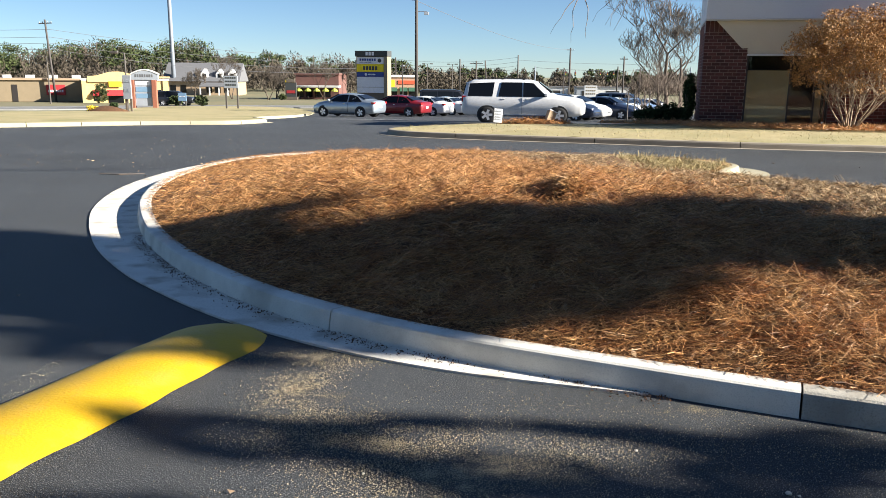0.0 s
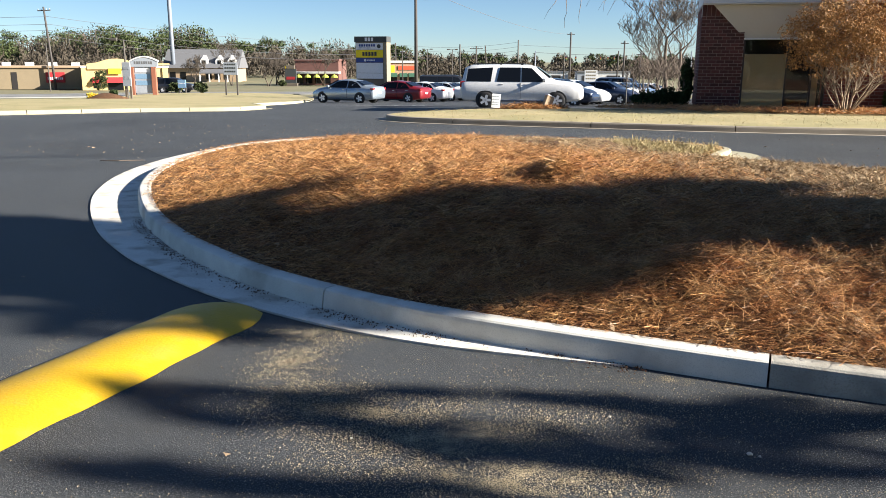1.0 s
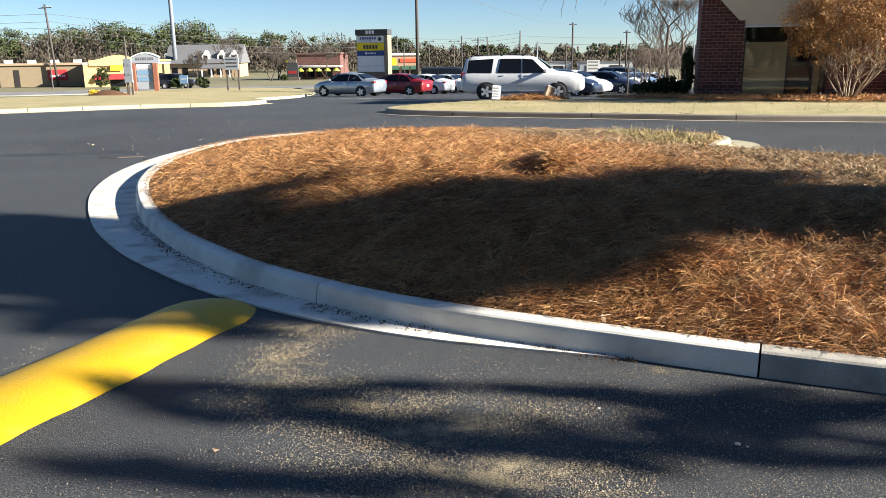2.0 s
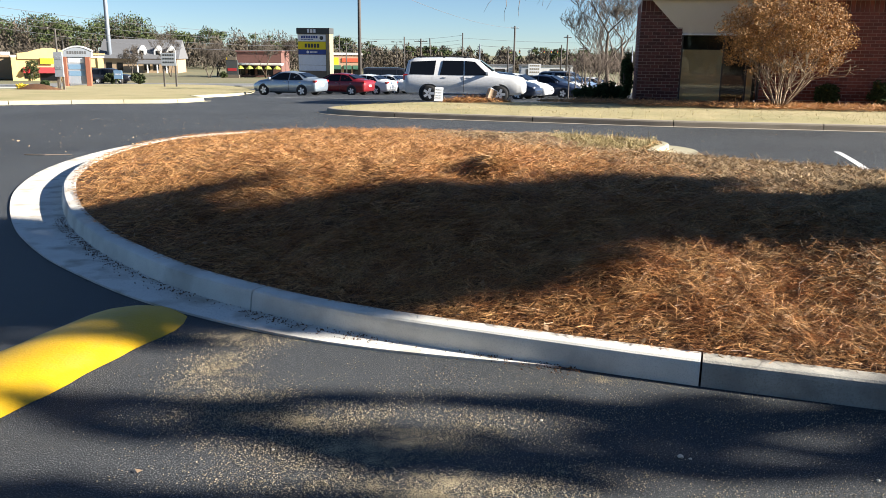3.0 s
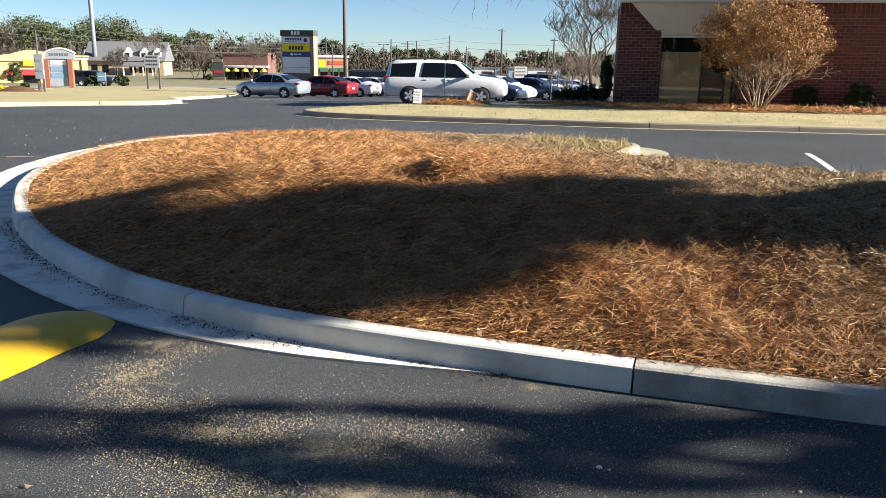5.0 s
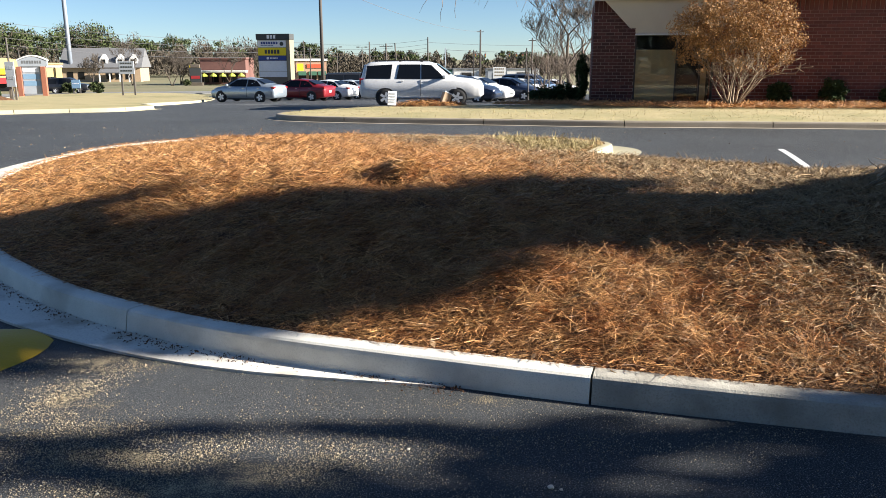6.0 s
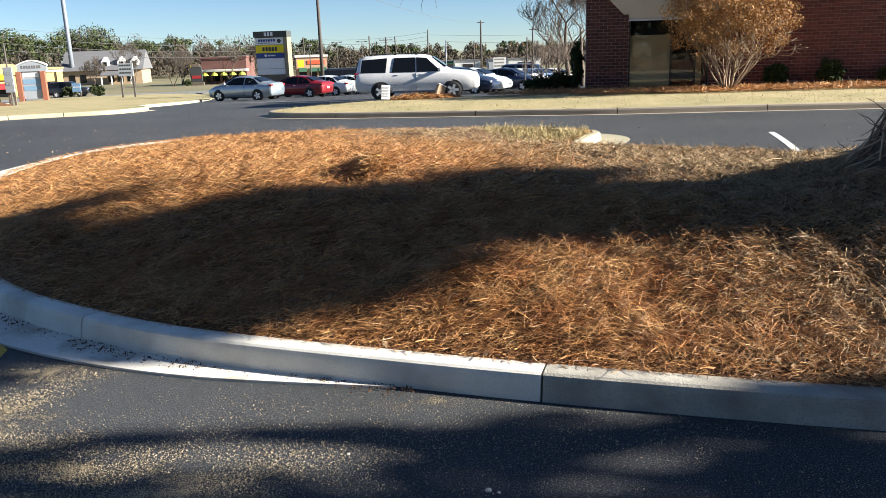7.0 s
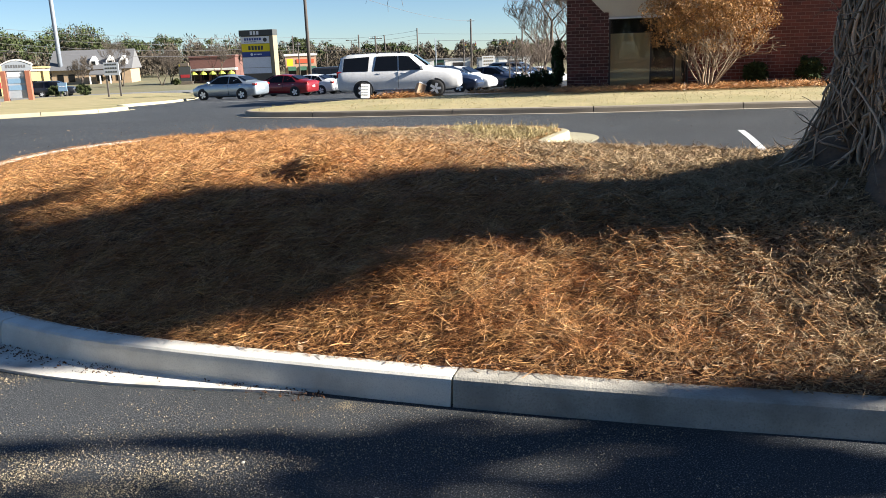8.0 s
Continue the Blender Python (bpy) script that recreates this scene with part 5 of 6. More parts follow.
for z in (2.6, 1.9, 1.2):
    part("tenant_panel", B(-1.45, 0.8, -0.13, -0.105, z, z + 0.5), M["sign_white"] if z > 2 else M["steel_blue"], ten)
for x in (-1.95, 1.35):
    part("pillar", B(x - 0.33, x + 0.33, -0.35, 0.35, -0.1, 3.19, 0.02), M["pillar_brick"], ten, "red brick pillar")


# ---- far buildings ----
def walls(b, x0, x1, y0, y1, z0, z1, material, label=""):
    return part("wall", B(x0, x1, y0, y1, z0, z1), material, b, label)


fz = -1.95
rest = thing("restaurant", "yellow stucco restaurant with arched parapet and red awnings", "building", pose(-47.8, 110, gz(0, 110) - 0.3, 0, 0, 24) @ Matrix.Diagonal((1.15, 1.0, 1.05, 1)))
walls(rest, -4.6, 5.0, 0, 12, 0, 3.3, M["yellow_wall"])
part("parapet", prism(bmesh.new(), [(-4.0, -0.25, 2.9), (-4.0, -0.25, 3.6)] + [(-2.9 + 4.2 * k / 8, -0.25, 3.75 + 0.5 * math.sin(math.pi * k / 8)) for k in range(9)] + [(2.2, -0.25, 3.6), (2.2, -0.25, 2.9)], (0, 0.5, 0)), M["yellow_wall"], rest, "arched yellow parapet")
part("cornice", B(-4.7, 5.1, -0.15, 0.0, 3.1, 3.32), M["white_trim"], rest)
part("cornice", B(2.3, 5.2, -0.35, -0.155, 3.45, 3.65), M["yellow_wall"], rest)
for x, w in ((-3.1, 0.8), (-1.0, 1.9)):
    part("awning", prism(bmesh.new(), [(x - w / 2, 0, 1.9), (x - w / 2, -0.9, 1.2), (x - w / 2, 0, 1.2)], (w, 0, 0)), M["red_panel"], rest, "red sloping awning")
for x, w, z0, z1 in ((-3.1, 0.7, 0.5, 1.15), (-1.0, 1.7, 0.1, 1.15), (2.0, 1.0, 0.0, 1.9), (3.6, 1.0, 0.6, 1.9)):
    part("window", B(x - w / 2, x + w / 2, -0.04, 0.0, z0, z1), M["car_glass"], rest)
part("sign_panel", B(-1.7, -0.3, -0.32, -0.26, 2.3, 3.0), M["sign_yellow"], rest, "square yellow sign panel")
part("sign_panel", B(1.2, 2.3, -0.06, -0.02, 2.1, 2.8), M["sign_blue"], rest, "dark blue sign panel")
for x in (-4.4, 0.6, 4.6):
    part("pilaster", B(x - 0.25, x + 0.25, -0.2, -0.0, 0, 3.09), M["yellow_wall"], rest)

diner = thing("diner", "long low tan diner with a red wall sign", "building", pose(-60.5, 110, gz(0, 110), 0, 0, 18))
walls(diner, -7.5, 6.2, 0, 12, 0, 2.9, M["brown_wall"])
part("parapet", B(-7.8, 6.3, -0.25, 12.2, 2.905, 3.15), M["tan_wall"], diner)
part("sign_panel", B(1.6, 4.0, -0.3, -0.02, 0.9, 2.3, 0.02), M["red_panel"], diner, "red wall sign")
bars(diner, 1.8, 3.8, -0.302, 1.3, 1.6, M["sign_white"], 8)
for x in (-6.6, -4.9, -2.4):
    part("door", B(x - 0.35, x + 0.35, -0.05, 0.0, 0, 2.3), M["dark_frame"], diner)
for x in (-4.0, -1.0, 2.0, 5.0):
    part("roof_unit", B(x - 0.5, x + 0.5, 3, 4, 3.16, 3.6), M["white_trim"], diner)

inn = thing("gabled_building", "long building with a steep grey roof and white dormers", "building", pose(-67.5, 200, gz(0, 200), 0, 0, 6) @ Matrix.Diagonal((1.25, 1.3, 1.5, 1)))
walls(inn, -7.0, 7.2, 0, 9, 0, 2.3, M["tan_wall"])
part("roof", prism(bmesh.new(), [(-7.4, -0.7, 2.25), (-7.4, 4.5, 5.3), (-7.4, 9.7, 2.25)], (15.0, 0, 0)), M["grey_roof"], inn)
for x in (0.6, 3.6, 6.0):
    d = part("dormer", prism(bmesh.new(), [(x - 0.75, 0.4, 2.4), (x - 0.75, 0.4, 3.5), (x, 0.4, 4.3), (x + 0.75, 0.4, 3.5), (x + 0.75, 0.4, 2.4)], (0, 3.2, 0)), M["white_trim"], inn)
    part("window", B(x - 0.35, x + 0.35, 0.36, 0.4, 2.6, 3.5), M["car_glass"], d)
part("porch_roof", prism(bmesh.new(), [(0.2, -0.8, 1.75), (0.2, -2.6, 1.4), (0.2, -2.6, 1.55), (0.2, -0.8, 2.1)], (5.5, 0, 0)), M["grey_roof"], inn)
for x in (0.3, 2.1, 3.9, 5.6):
    part("porch_post", B(x - 0.1, x + 0.1, -2.5, -2.3, 0, 1.42), M["white_trim"], inn)
for x in (-5.5, -3.5, 1.5, 3.2, 5.0):
    part("window", B(x - 0.55, x + 0.55, -0.04, 0.0, 0.4, 1.6), M["car_glass"], inn)

store = thing("store", "low dark brick store with white canopy edge", "building", pose(-31.5, 160, gz(0, 160)) @ Matrix.Diagonal((0.9, 1, 1.2, 1)))
walls(store, -4.0, 5.5, 0, 10, 0, 3.9, M["dark_wall"])
part("parapet", B(-4.2, 5.7, -0.2, 10.2, 3.905, 4.2), M["dark_wall"], store)
part("canopy", B(-4.8, 6.0, -3.2, -0.21, 1.9, 2.2, 0.02), M["white_trim"], store, "long white canopy")
for k in range(6):
    part("umbrella", lathe(bmesh.new(), [(0.8, 1.35), (0.45, 1.65), (0.05, 1.85)], 8, Matrix.Translation((-4.0 + 1.9 * k, -5, 0))), M["lime"], store, "yellow-green parasol")
    part("umbrella_pole", B(-4.03 + 1.9 * k, -3.97 + 1.9 * k, -5.03, -4.97, 0, 1.34), M["pole_dark"], store)
for x in (-3.0, -1.0, 1.0, 3.0):
    part("window", B(x - 0.7, x + 0.7, -0.04, 0.0, 0.3, 1.7), M["car_glass"], store)
part("sign_panel", B(-5.4, -3.4, -3.4, -3.21, 2.25, 3.1), M["sign_yellow"], store, "yellow sign panel")

shop = thing("shop", "pinkish brick shop with green awnings", "building", pose(-13.2, 150, gz(0, 150), 0, 0, 8) @ Matrix.Diagonal((1.1, 1, 1.15, 1)))
walls(shop, -2.4, 2.6, 0, 9, 0, 3.7, M["pink_wall"])
part("parapet", B(-2.6, 2.8, -0.2, 9.2, 3.705, 4.05), M["white_trim"], shop)
part("sign_panel", B(-0.6, 2.2, -0.1, -0.0, 2.6, 3.2), M["orange_lamp"], shop, "red-brown wall sign")
part("sign_panel", B(-2.2, -1.2, -1.0, -0.8, 2.2, 3.3), M["sign_yellow"], shop, "yellow projecting panel")
for x in (-1.4, 0.3, 1.8):
    part("awning", prism(bmesh.new(), [(x - 0.65, 0, 2.1), (x - 0.65, -0.8, 1.5), (x - 0.65, 0, 1.5)], (1.3, 0, 0)), M["green_awning"], shop)
    part("window", B(x - 0.6, x + 0.6, -0.04, -0.0, 0.2, 1.5), M["car_glass"], shop)

# trucks and white sheds far down the road
for x, y, w, key in ((11.0, 190, 5.0, "white_trim"), (19.5, 195, 6.0, "white_trim"), (26, 190, 4.0, "grey_panel"), (34, 200, 8.0, "white_trim"), (16, 205, 4, "green_awning")):
    s = thing("shed", "low far-off commercial shed", "building", pose(x, y, gz(x, y)), "far sheds")
    walls(s, -w / 2, w / 2, 0, 5, 0, 2.7, M[key])
    part("roof", B(-w / 2 - 0.2, w / 2 + 0.2, -0.2, 5.2, 2.705, 2.95), M["grey_roof"], s)
    part("door", B(-w * 0.2, w * 0.2, -0.05, 0, 0, 2.0), M["dark_frame"], s)


# ---- poles and wires ----
def utility_pole(x, y, top, r=0.13, arm=1.1, label="wooden utility pole with a cross arm", lean=0.0, group="utility poles", mat_key="pole_wood"):
    z = gz(x, y)
    p = thing("utility_pole", label, "utility pole", pose(x, y, z, 0, lean, 0), group)
    part("pole", lathe(bmesh.new(), [(r, -0.3), (r * 0.7, top - z)], 10), M[mat_key], p, smooth=True)
    if arm:
        part("cross_arm", B(-arm, arm, -0.06, 0.06, top - z - 0.55, top - z - 0.42), M[mat_key], p)
        for k in (-0.9, -0.4, 0.4, 0.9):
            part("insulator", lathe(bmesh.new(), [(0.05, top - z - 0.42), (0.06, top - z - 0.3), (0.02, top - z - 0.22)], 6, Matrix.Translation((k * arm, 0, 0))), M["grey_panel"], p)
    return p


near_pole = utility_pole(-6.05, 87.0, 11.6, 0.2, 0.8, "tall wooden pole with transformer bracket and lamp arm", group="")
part("lamp_arm", B(0.1, 1.1, -0.04, 0.04, 10.1, 10.18), M["pole_steel"], near_pole)
part("lamp_head", B(0.8, 1.3, -0.12, 0.12, 9.8, 10.1, 0.03), M["grey_panel"], near_pole)
part("arrester", B(-0.42, -0.21, -0.09, 0.09, 12.0, 12.6, 0.02), M["grey_panel"], near_pole)
z = gz(-74.3, 200)
mono = thing("steel_pole", "tall tapered galvanised steel mast", "mast", pose(-74.3, 200, z))
part("mast", lathe(bmesh.new(), [(0.56, -0.3), (0.50, 10), (0.40, 45)], 16), M["pole_steel"], mono, smooth=True)
part("base_plate", lathe(bmesh.new(), [(1.4, -0.1), (1.4, 0.12), (1.0, 0.15)], 16), M["old_concrete"], mono)
for x, y, top, r, arm, lean in ((-57.5, 110, 8.7, 0.17, 0.9, -3), (-2.5, 150, 4.7, 0.16, 0, 0), (0.5, 150, 4.4, 0.18, 1.2, 0), (2.5, 150, 4.5, 0.15, 0, -3), (8.1, 150, 5.5, 0.15, 0, 0), (23.0, 197, 8.4, 0.26, 0.9, 0), (26.2, 150, 3.6, 0.16, 0, 0.6),
                                (27.3, 150, 5.4, 0.18, 0.7, 0), (16.5, 150, 3.3, 0.13, 0, 0), (30.3, 150, 3.5, 0.14, 0.8, 0), (-14.3, 150, 4.9, 0.15, 0, 0), (-10.4, 120, 3.4, 0.1, 0.3, 0)):
    utility_pole(x, y, top, r, arm, lean=lean)


def street_lamp(x, y, top, heads, label):
    z = gz(x, y)
    s = thing("street_lamp", label, "street lamp", pose(x, y, z), "street lamps")
    part("pole", lathe(bmesh.new(), [(0.09, -0.2), (0.06, top - z)], 8), M["pole_dark"], s)
    for k in range(heads):
        sgn = -1 if k == 0 else 1
        part("arm", B(min(0, sgn * 0.7), max(0, sgn * 0.7), -0.03, 0.03, top - z, top - z + 0.06), M["pole_dark"], s)
        part("lamp_head", B(sgn * 0.75 - 0.28, sgn * 0.75 + 0.28, -0.14, 0.14, top - z - 0.05, top - z + 0.13, 0.03), M["pole_dark"], s)
    return s


street_lamp(-53.0, 100, 3.6, 1, "dark street lamp with one arm")
street_lamp(-42.5, 100, 3.0, 2, "dark car park lamp with two heads")
street_lamp(-25.9, 60, 3.2, 1, "slim dark lamp post beside the lawn sign")
street_lamp(-4.0, 155, 3.8, 2, "dark car park lamp with two heads")
street_lamp(-22, 158, 3.6, 2, "dark car park lamp with two heads")
street_lamp(-9, 160, 3.9, 2, "dark car park lamp with two heads")


def cable(a, b, sag, r=0.018, label="thin black overhead power cable"):
    path = []
    for i in range(25):
        u = i / 24
        p = Vector(a).lerp(Vector(b), u)
        p.z -= sag * 4 * u * (1 - u)
        path.append((p, r))
    vs, fs = tubes([path], 4)
    tagged(data_part("cable", vs, fs, M["wire"]), label, "cable", "overhead cables")


cable((-6.05, 87, 9.4), (-50.0, 84, 18.6), 1.2, 0.022)
cable((-6.05, 87, 9.4), (23.0, 197, 8.0), 1.2, 0.025)
for k, (z0, z1) in enumerate(((6.2, 5.0), (5.2, 4.2), (4.4, 3.5), (3.6, 2.9))):
    cable((-57.5, 110, z0 + 1.2), (-14.3, 150, z1 - 0.4), 0.9 + 0.2 * k, 0.022)
    cable((-57.5, 110, z0 + 1.2), (-130, 100, z0 + 2.0), 0.8, 0.022)
    cable((-14.3, 150, z1 - 0.4), (8.1, 150, z1 + 0.1), 0.7, 0.02)
cable((8.1, 150, 4.6), (60, 160, 5.4), 0.9, 0.02)
# traffic lights on a span wire
cable((12, 160, 3.4), (42, 160, 3.4), 0.5, 0.03)
for x in (12, 42):
    utility_pole(x, 160, 3.7, 0.14, 0, group="span poles", label="steel pole holding the span wire", mat_key="pole_steel")
for x in (17.9, 19.8, 24.6, 26.0, 27.2):
    tl = thing("traffic_light", "dark traffic light hanging from a span wire", "traffic light", pose(x, 160, 1.9), "traffic lights")
    u = (x - 12) / 30
    wz = 3.4 - 2.0 * u * (1 - u) - 1.9
    part("hanger", B(-0.03, 0.03, -0.03, 0.03, min(0.7, wz), max(0.78, wz) + 0.02), M["pole_dark"], tl)
    part("housing", B(-0.16, 0.16, -0.12, 0.12, -0.1, 0.75, 0.03), M["sign_dark"], tl)
    for k, key in enumerate(("green_awning", "flower", "red_panel")):
        part("lens", lathe(bmesh.new(), [(0.1, 0), (0.1, 0.03), (0.05, 0.04)], 8, Matrix.Translation((0, -0.12, 0.05 + 0.25 * k)) @ Matrix.Rotation(math.pi / 2, 4, "X")), M[key], tl)

# ---- flower bed and roadside shrubs ----
heap("flower_bed", -26.2, 57.0, 1.6, 0.9, 0.42, M["soil"], "low mulched flower bed in the lawn", z0=0.1)
bush(-27.0, 56.8, 0.9, 0.6, 0.5, 60, "clump of yellow flowers in the mulched bed", "flowers", "flower", 0.05, 40, 30)
bush(-25.8, 57.4, 0.6, 0.5, 0.75, 61, "small dark shrub in the mulched bed")
for k, (x, y, w, h) in enumerate(((-33.8, 91, 1.6, 1.1), (-31.0, 91.5, 1.6, 1.2), (-48.9, 105, 2.2, 2.6), (-43.6, 106, 1.2, 2.0), (-35.2, 149, 1.4, 1.0))):
    bush(x, y, w, w * 0.8, h, 62 + k, "rounded evergreen shrub by the roadside", "bush", "pine", 0.09, 40, 60, "roadside shrubs")
for k, x in enumerate((-52, -47, -40, -38, -29, -25, -20)):
    bare_tree(x, 150 + (k % 3) * 7, 6.0 + (k * 37 % 10) * 0.25, 80 + k, "bare roadside winter tree with grey-brown twigs", depth=5, radius=0.12, stems=2, material=M["wood_haze"], group="roadside trees", least=0.02)


# ---- far woods ----
def woods():
    rg = np.random.default_rng(9)
    haze, green, trunks = [], [], []
    for k in range(640):
        x, y = rg.uniform(-300, 240), rg.uniform(270, 370)
        u = np.interp(x * 320 / y, [-300, -200, -165, -150, -135, -125, -113, -98, -86, -75, -60, -50, -17, 14, 240], [15.0, 14.6, 16.0, 19.5, 18.0, 18.0, 19.5, 15.5, 13.0, 14.2, 13.0, 12.2, 8.8, 8.0, 7.5])
        h = u * rg.uniform(0.58, 1.08) * y / 320
        if rg.random() < np.interp(x, [-220, -90, -20, 40], [0.42, 0.50, 0.55, 0.66]):
            n = 320
            w = h * rg.uniform(0.2, 0.36)
            haze.append(ball(rg, n, 0.55) * np.array([w, w, h * 0.48]) + np.array([x, y, -3.6 + h * 0.52]))
        else:
            for j in range(int(rg.integers(8, 14))):
                r = h * rg.uniform(0.09, 0.18)
                c = np.array([x + rg.normal() * h * 0.12, y + rg.normal() * 1.5, -3.6 + h * rg.uniform(0.42, 0.92)])
                green.append(ball(rg, 48, 0.5) * np.array([r * 1.2, r * 1.2, r * 0.75]) + c)
        trunks.append([((x, y, -4.0), 0.3), ((x + rg.normal() * 0.3, y, -3.6 + h * 0.9), 0.09)])
    for k in range(560):   # undergrowth closes the foot of the woods
        x, y = rg.uniform(-300, 240), rg.uniform(240, 270)
        h = rg.uniform(3.2, 7.0) * np.interp(x, [-300, -30, 30, 240], [1.5, 1.3, 0.75, 0.65])
        haze.append(ball(rg, 110, 0.55) * np.array([3.6, 3.6, h * 0.5]) + np.array([x, y, -3.6 + h * 0.5]))
    w = thing("woods", "far belt of bare brown woods and green pines", "woods", kind="stuff")
    v, q = flakes(rg, np.concatenate(haze), 0.33, 1.8, up=1.4)
    tagged(link("bare_crowns", array_mesh("bare_crowns", v, q), M["far_wood"], w), kind="stuff")
    v, q = flakes(rg, np.concatenate(green), 0.42, 1.0)
    tagged(link("pine_crowns", array_mesh("pine_crowns", v, q), M["pine"], w), kind="stuff")
    vs, fs = tubes(trunks, 4)
    tagged(data_part("trunks", vs, fs, M["bark"], w), kind="stuff")


woods()


def rear_woods():
    """The tree belt on the near side of the drive, behind the walker."""
    rg = np.random.default_rng(19)
    green, trunks = [], []
    for k in range(46):
        x, y = -62 + 2.7 * k + rg.normal(), -24 + rg.normal() * 3
        h = rg.uniform(8, 13)
        for j in range(16):
            r = h * rg.uniform(0.12, 0.2)
            green.append(ball(rg, 46, 0.45) * np.array([r * 1.2, r * 1.2, r]) + np.array([x + rg.normal() * h * 0.12, y + rg.normal() * 1.2, h * rg.uniform(0.12, 0.92)]))
        trunks.append([((x, y, -0.2), 0.25), ((x + 0.3 * rg.normal(), y, h * 0.85), 0.08)])
    w = thing("woods", "dense belt of evergreen trees beside the drive", "woods", kind="stuff")
    v, q = flakes(rg, np.concatenate(green), 0.42, 1.0)
    tagged(link("evergreen_crowns", array_mesh("evergreen_crowns", v, q), M["evergreen"], w), kind="stuff")
    vs, fs = tubes(trunks, 5)
    tagged(data_part("trunks", vs, fs, M["bark"], w), kind="stuff")


rear_woods()

# ---- small things on the asphalt ----
rn = random.Random(3)


def bit(x, y, s, kind_name, label, material, seed):
    rg = np.random.default_rng(seed)
    v, q = flakes(rg, np.array([[0.0, 0.0, 0.0]]), s, 1.0, up=0.0)
    v[:, 2] = np.abs(v[:, 2]) * 0.4 + 0.002
    ob = link(kind_name, array_mesh(kind_name, v, q), material)
    ob.matrix_basis = pose(x, y, gz(x, y) + (0.005))
    tagged(ob, label, "leaf" if kind_name == "leaf" else "debris", "asphalt litter")


for k, (x, y, s) in enumerate(((-1.30, 4.06, 0.035), (-0.95, 3.0, 0.03), (-4.6, 14.6, 0.09), (-3.6, 6.0, 0.03), (1.3, 3.2, 0.02), (-7.2, 13.2, 0.08), (3.6, 19.0, 0.09), (6.2, 16.4, 0.07), (5.1, 18.8, 0.06))):
    bit(x, y, s, "leaf", "dry curled leaf lying on the asphalt", M["litter"], 200 + k)


def drifts(rg, n, spots, bounds):
    """Points gathered in drifts (x, y, rx, ry, share) on the paved ground, outside the island."""
    share = np.array([c[4] for c in spots])
    pts = []
    for (cx, cy, rx, ry, _), k in zip(spots, (n * share / share.sum()).astype(int)):
        pts.append(np.stack([cx + rx * rg.normal(size=k) * 0.5, cy + ry * rg.normal(size=k) * 0.5], axis=1))
    P = np.concatenate(pts)
    keep = wave(P[:, 0], P[:, 1], 21, 6.0) + 0.5 * wave(P[:, 0], P[:, 1], 22, 19.0) + 0.35 * rg.normal(size=len(P)) > -0.05
    P = P[keep]
    return P[signed_distance(LINE[::4], P[:, 0], P[:, 1]) < -bounds]


rg = np.random.default_rng(61)
P = drifts(rg, 64000, ((0.1, 3.3, 0.9, 0.45, 3.0), (-0.45, 3.6, 0.6, 0.35, 1.8), (-0.9, 4.1, 0.28, 0.8, 1.6), (-1.0, 4.65, 0.5, 0.16, 0.8), (0.5, 2.85, 1.3, 0.4, 2.2), (1.6, 3.5, 1.6, 0.3, 1.2),
                       (0.6, 2.4, 2.6, 0.5, 1.6), (-2.5, 4.2, 0.12, 1.6, 0.25), (2.6, 2.7, 1.4, 0.5, 1.0), (1.0, 3.9, 1.8, 0.5, 0.9)), 0.05)
v, q = flakes(rg, np.stack([P[:, 0], P[:, 1], G(P[:, 0], P[:, 1]) + 0.003], axis=1), 0.0050, 0.8)
v[:, 2] = np.maximum(v[:, 2], 0.001)
merged("grit", [(v, q)], M["grit"], "pale sandy grit drifted over the asphalt", "grit")
P = drifts(rg, 900, ((-8.0, 16.5, 6.0, 2.2, 3.0), (-6.5, 20.5, 5.0, 2.0, 2.0), (-3.0, 21.5, 5.0, 1.6, 1.4), (5.5, 18.5, 4.0, 1.2, 1.0), (9.0, 16.0, 5.0, 2.5, 0.6), (-10, 12.5, 5.0, 2.5, 1.0), (2.0, 3.2, 5.0, 1.6, 0.12)), 0.62)
v, q = flakes(rg, np.stack([P[:, 0], P[:, 1], G(P[:, 0], P[:, 1]) + 0.008], axis=1), 0.016, 1.0)
v[:, 2] = np.maximum(v[:, 2], G(v[:, 0], v[:, 1]) + 0.002)
merged("leaf_litter", [(v, q)], M["litter"], "scattered dry leaf scraps blown over the asphalt", "leaf litter")
# dark crumbs of soil washed along the kerb foot
i = rg.integers(nearest(LINE, 1.2, 4.2), nearest(LINE, -3.6, 8.6), 2600)
t = np.gradient(LINE, axis=0)
t /= np.linalg.norm(t, axis=1)[:, None]
o = 0.045 + np.abs(rg.normal(size=len(i))) * 0.06
P = LINE[i] + np.stack([-t[i, 1], t[i, 0]], axis=1) * o[:, None] + rg.normal(size=(len(i), 2)) * 0.02
k = wave(P[:, 0], P[:, 1], 23, 4.0) + 0.25 * rg.normal(size=len(P)) > 0.0
P, o = P[k], o[k]
v, q = flakes(rg, np.stack([P[:, 0], P[:, 1], G(P[:, 0], P[:, 1]) + 0.012], axis=1), 0.008, 1.0)
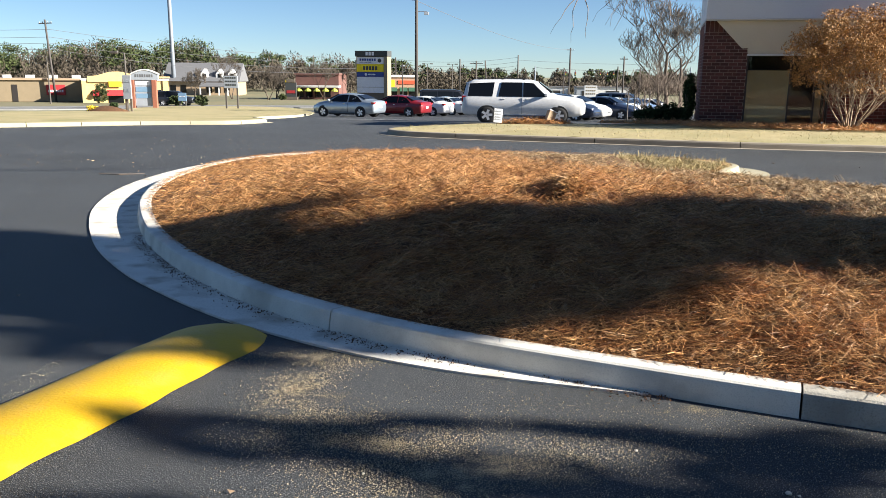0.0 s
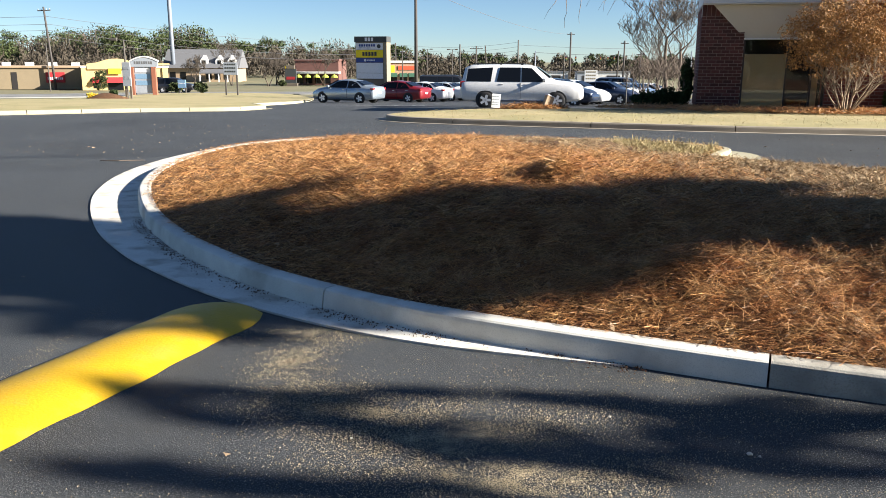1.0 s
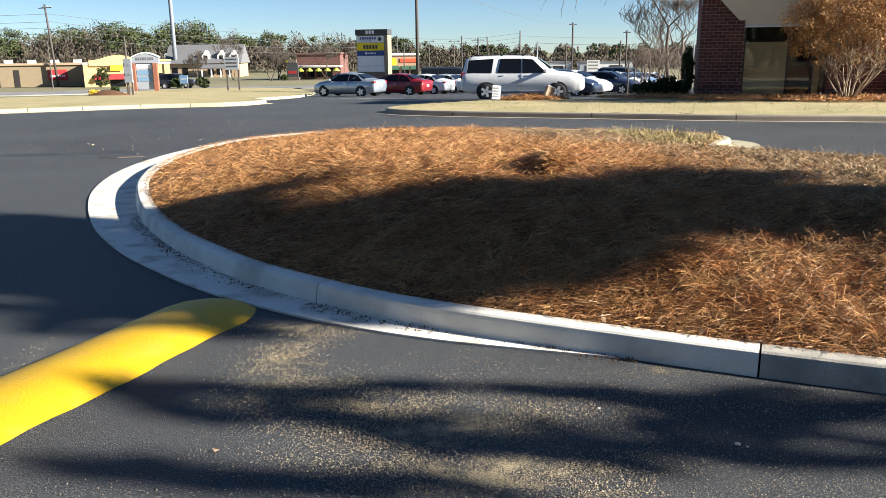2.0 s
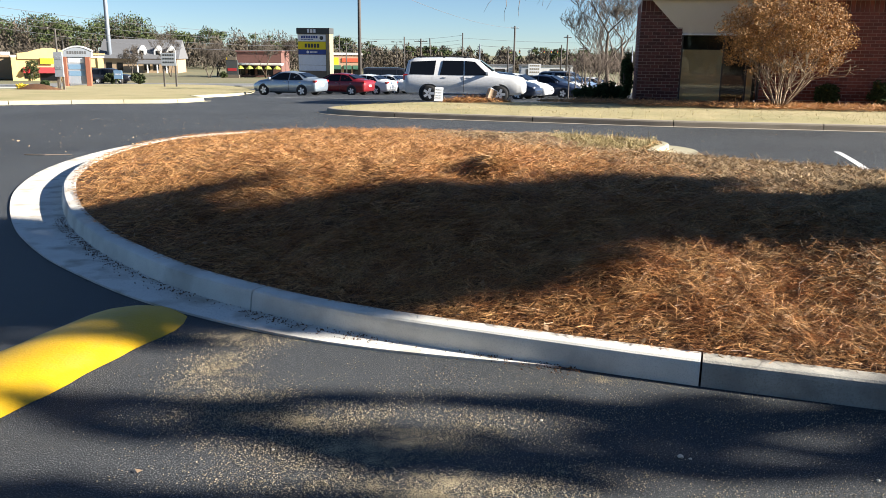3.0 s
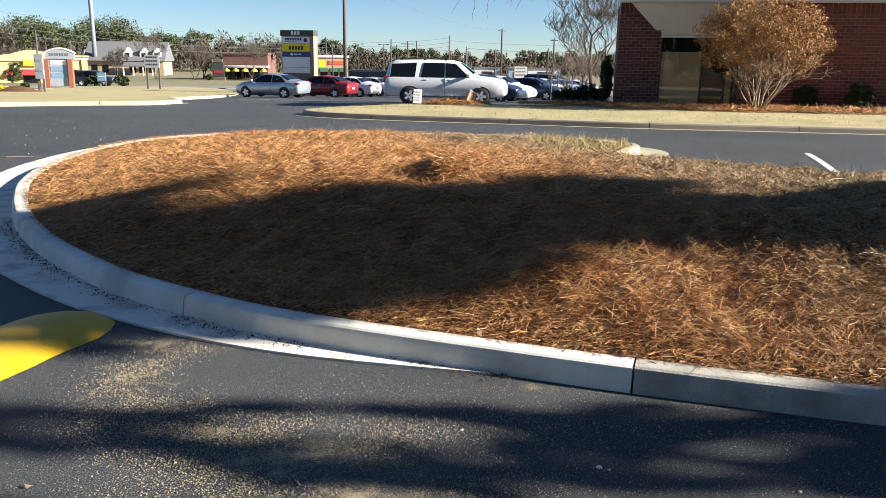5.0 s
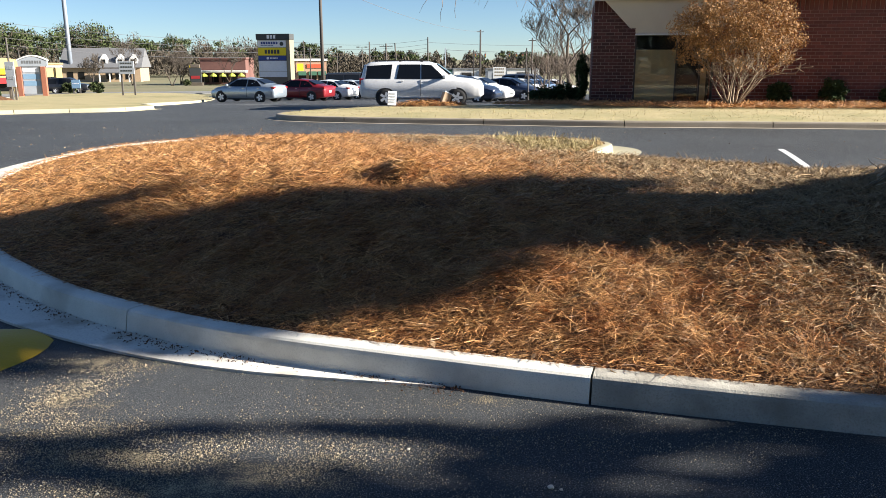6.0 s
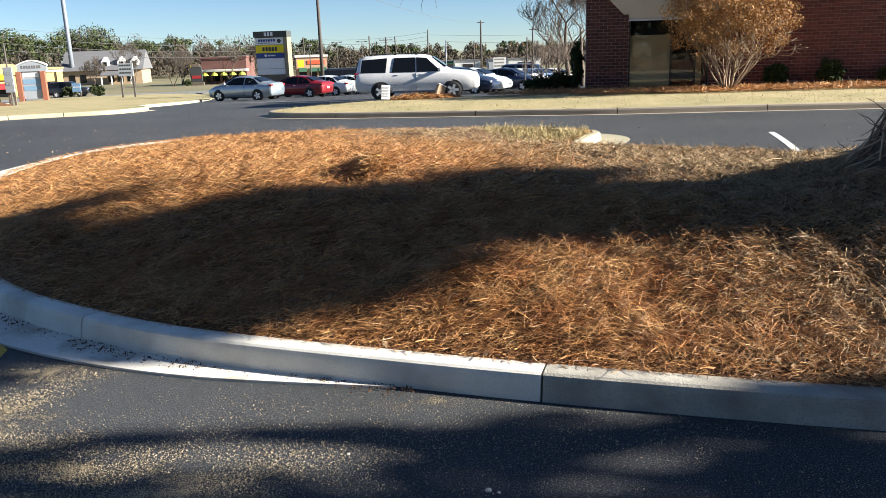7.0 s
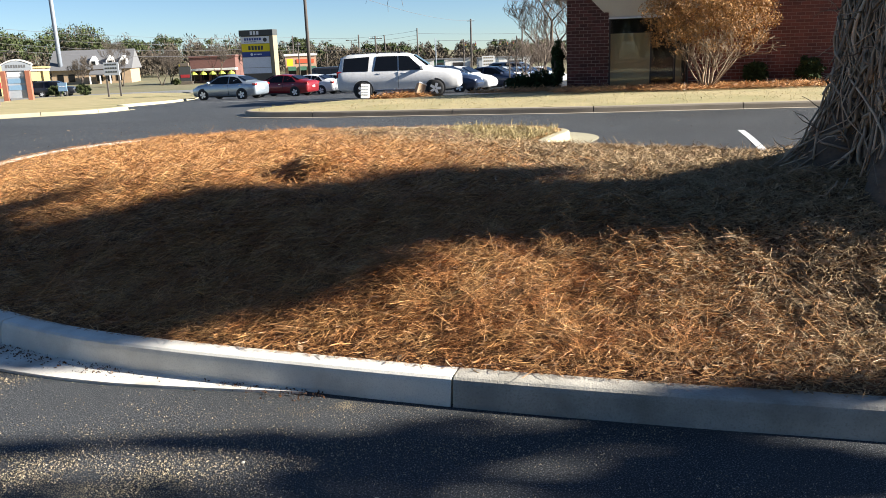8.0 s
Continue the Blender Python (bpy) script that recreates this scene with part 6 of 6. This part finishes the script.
merged("soil_crumbs", [(v, q)], M["soil"], "dark soil crumbs and needle scraps along the kerb foot", "debris")


def pebble(x, y, s, seed):
    bm = bmesh.new()
    bmesh.ops.create_icosphere(bm, subdivisions=2, radius=s)
    r2 = random.Random(seed)
    for v in bm.verts:
        v.co *= r2.uniform(0.8, 1.15)
        v.co.z *= 0.6
    ob = part("stone", bm, M["debris"], smooth=False)
    ob.matrix_basis = pose(x, y, gz(x, y) + s * 0.45)
    tagged(ob, "small pale chip of stone on the asphalt", "stone", "loose stones")


for k, (x, y, s) in enumerate(((1.49, 3.116, 0.015), (1.53, 3.10, 0.008), (-0.4, 3.2, 0.008), (0.9, 3.5, 0.008), (2.3, 2.9, 0.009), (-2.6, 3.0, 0.01), (0.2, 2.6, 0.008))):
    pebble(x, y, s, 300 + k)
stick = tubes([[((-6.6, 13.9, 0.012), 0.008), ((-6.2, 13.8, 0.02), 0.01), ((-5.8, 13.95, 0.015), 0.006)]], 5)
tagged(data_part("twig", *stick, M["twig"]), "thin broken twig lying on the asphalt", "twig")
stick = tubes([[((1.98, 4.02, 0.155), 0.003), ((2.06, 3.93, 0.13), 0.003), ((2.12, 3.9, 0.05), 0.002), ((2.2, 3.86, 0.02), 0.002)]], 4)
tagged(data_part("twig", *stick, M["old_straw"]), "pale dry stalk hanging over the kerb", "twig")
stick = tubes([[((4.1, 5.1, 0.64), 0.004), ((4.2, 5.24, 0.69), 0.004), ((4.27, 5.27, 0.72), 0.003), ((4.4, 5.37, 0.73), 0.002)]], 5)
tagged(data_part("twig", *stick, M["vine"]), "grey fallen twig on the straw", "twig")

# ---- bricks of the pier ----
meshes = {}
for cx, cy, cz, ln, turn in brick_jobs:
    key = round(ln, 2)
    if key not in meshes:
        meshes[key] = brick_cube(ln, BH - GAP, 0.05) if ln > 0 else brick_cube(-ln, 0.38, 0.05)
    ob = new("brick", meshes[key])
    ob.parent = bld
    ob.matrix_basis = pose(cx + (0.0 if turn == 0 else 0.0), cy, cz, 0, 0, turn)
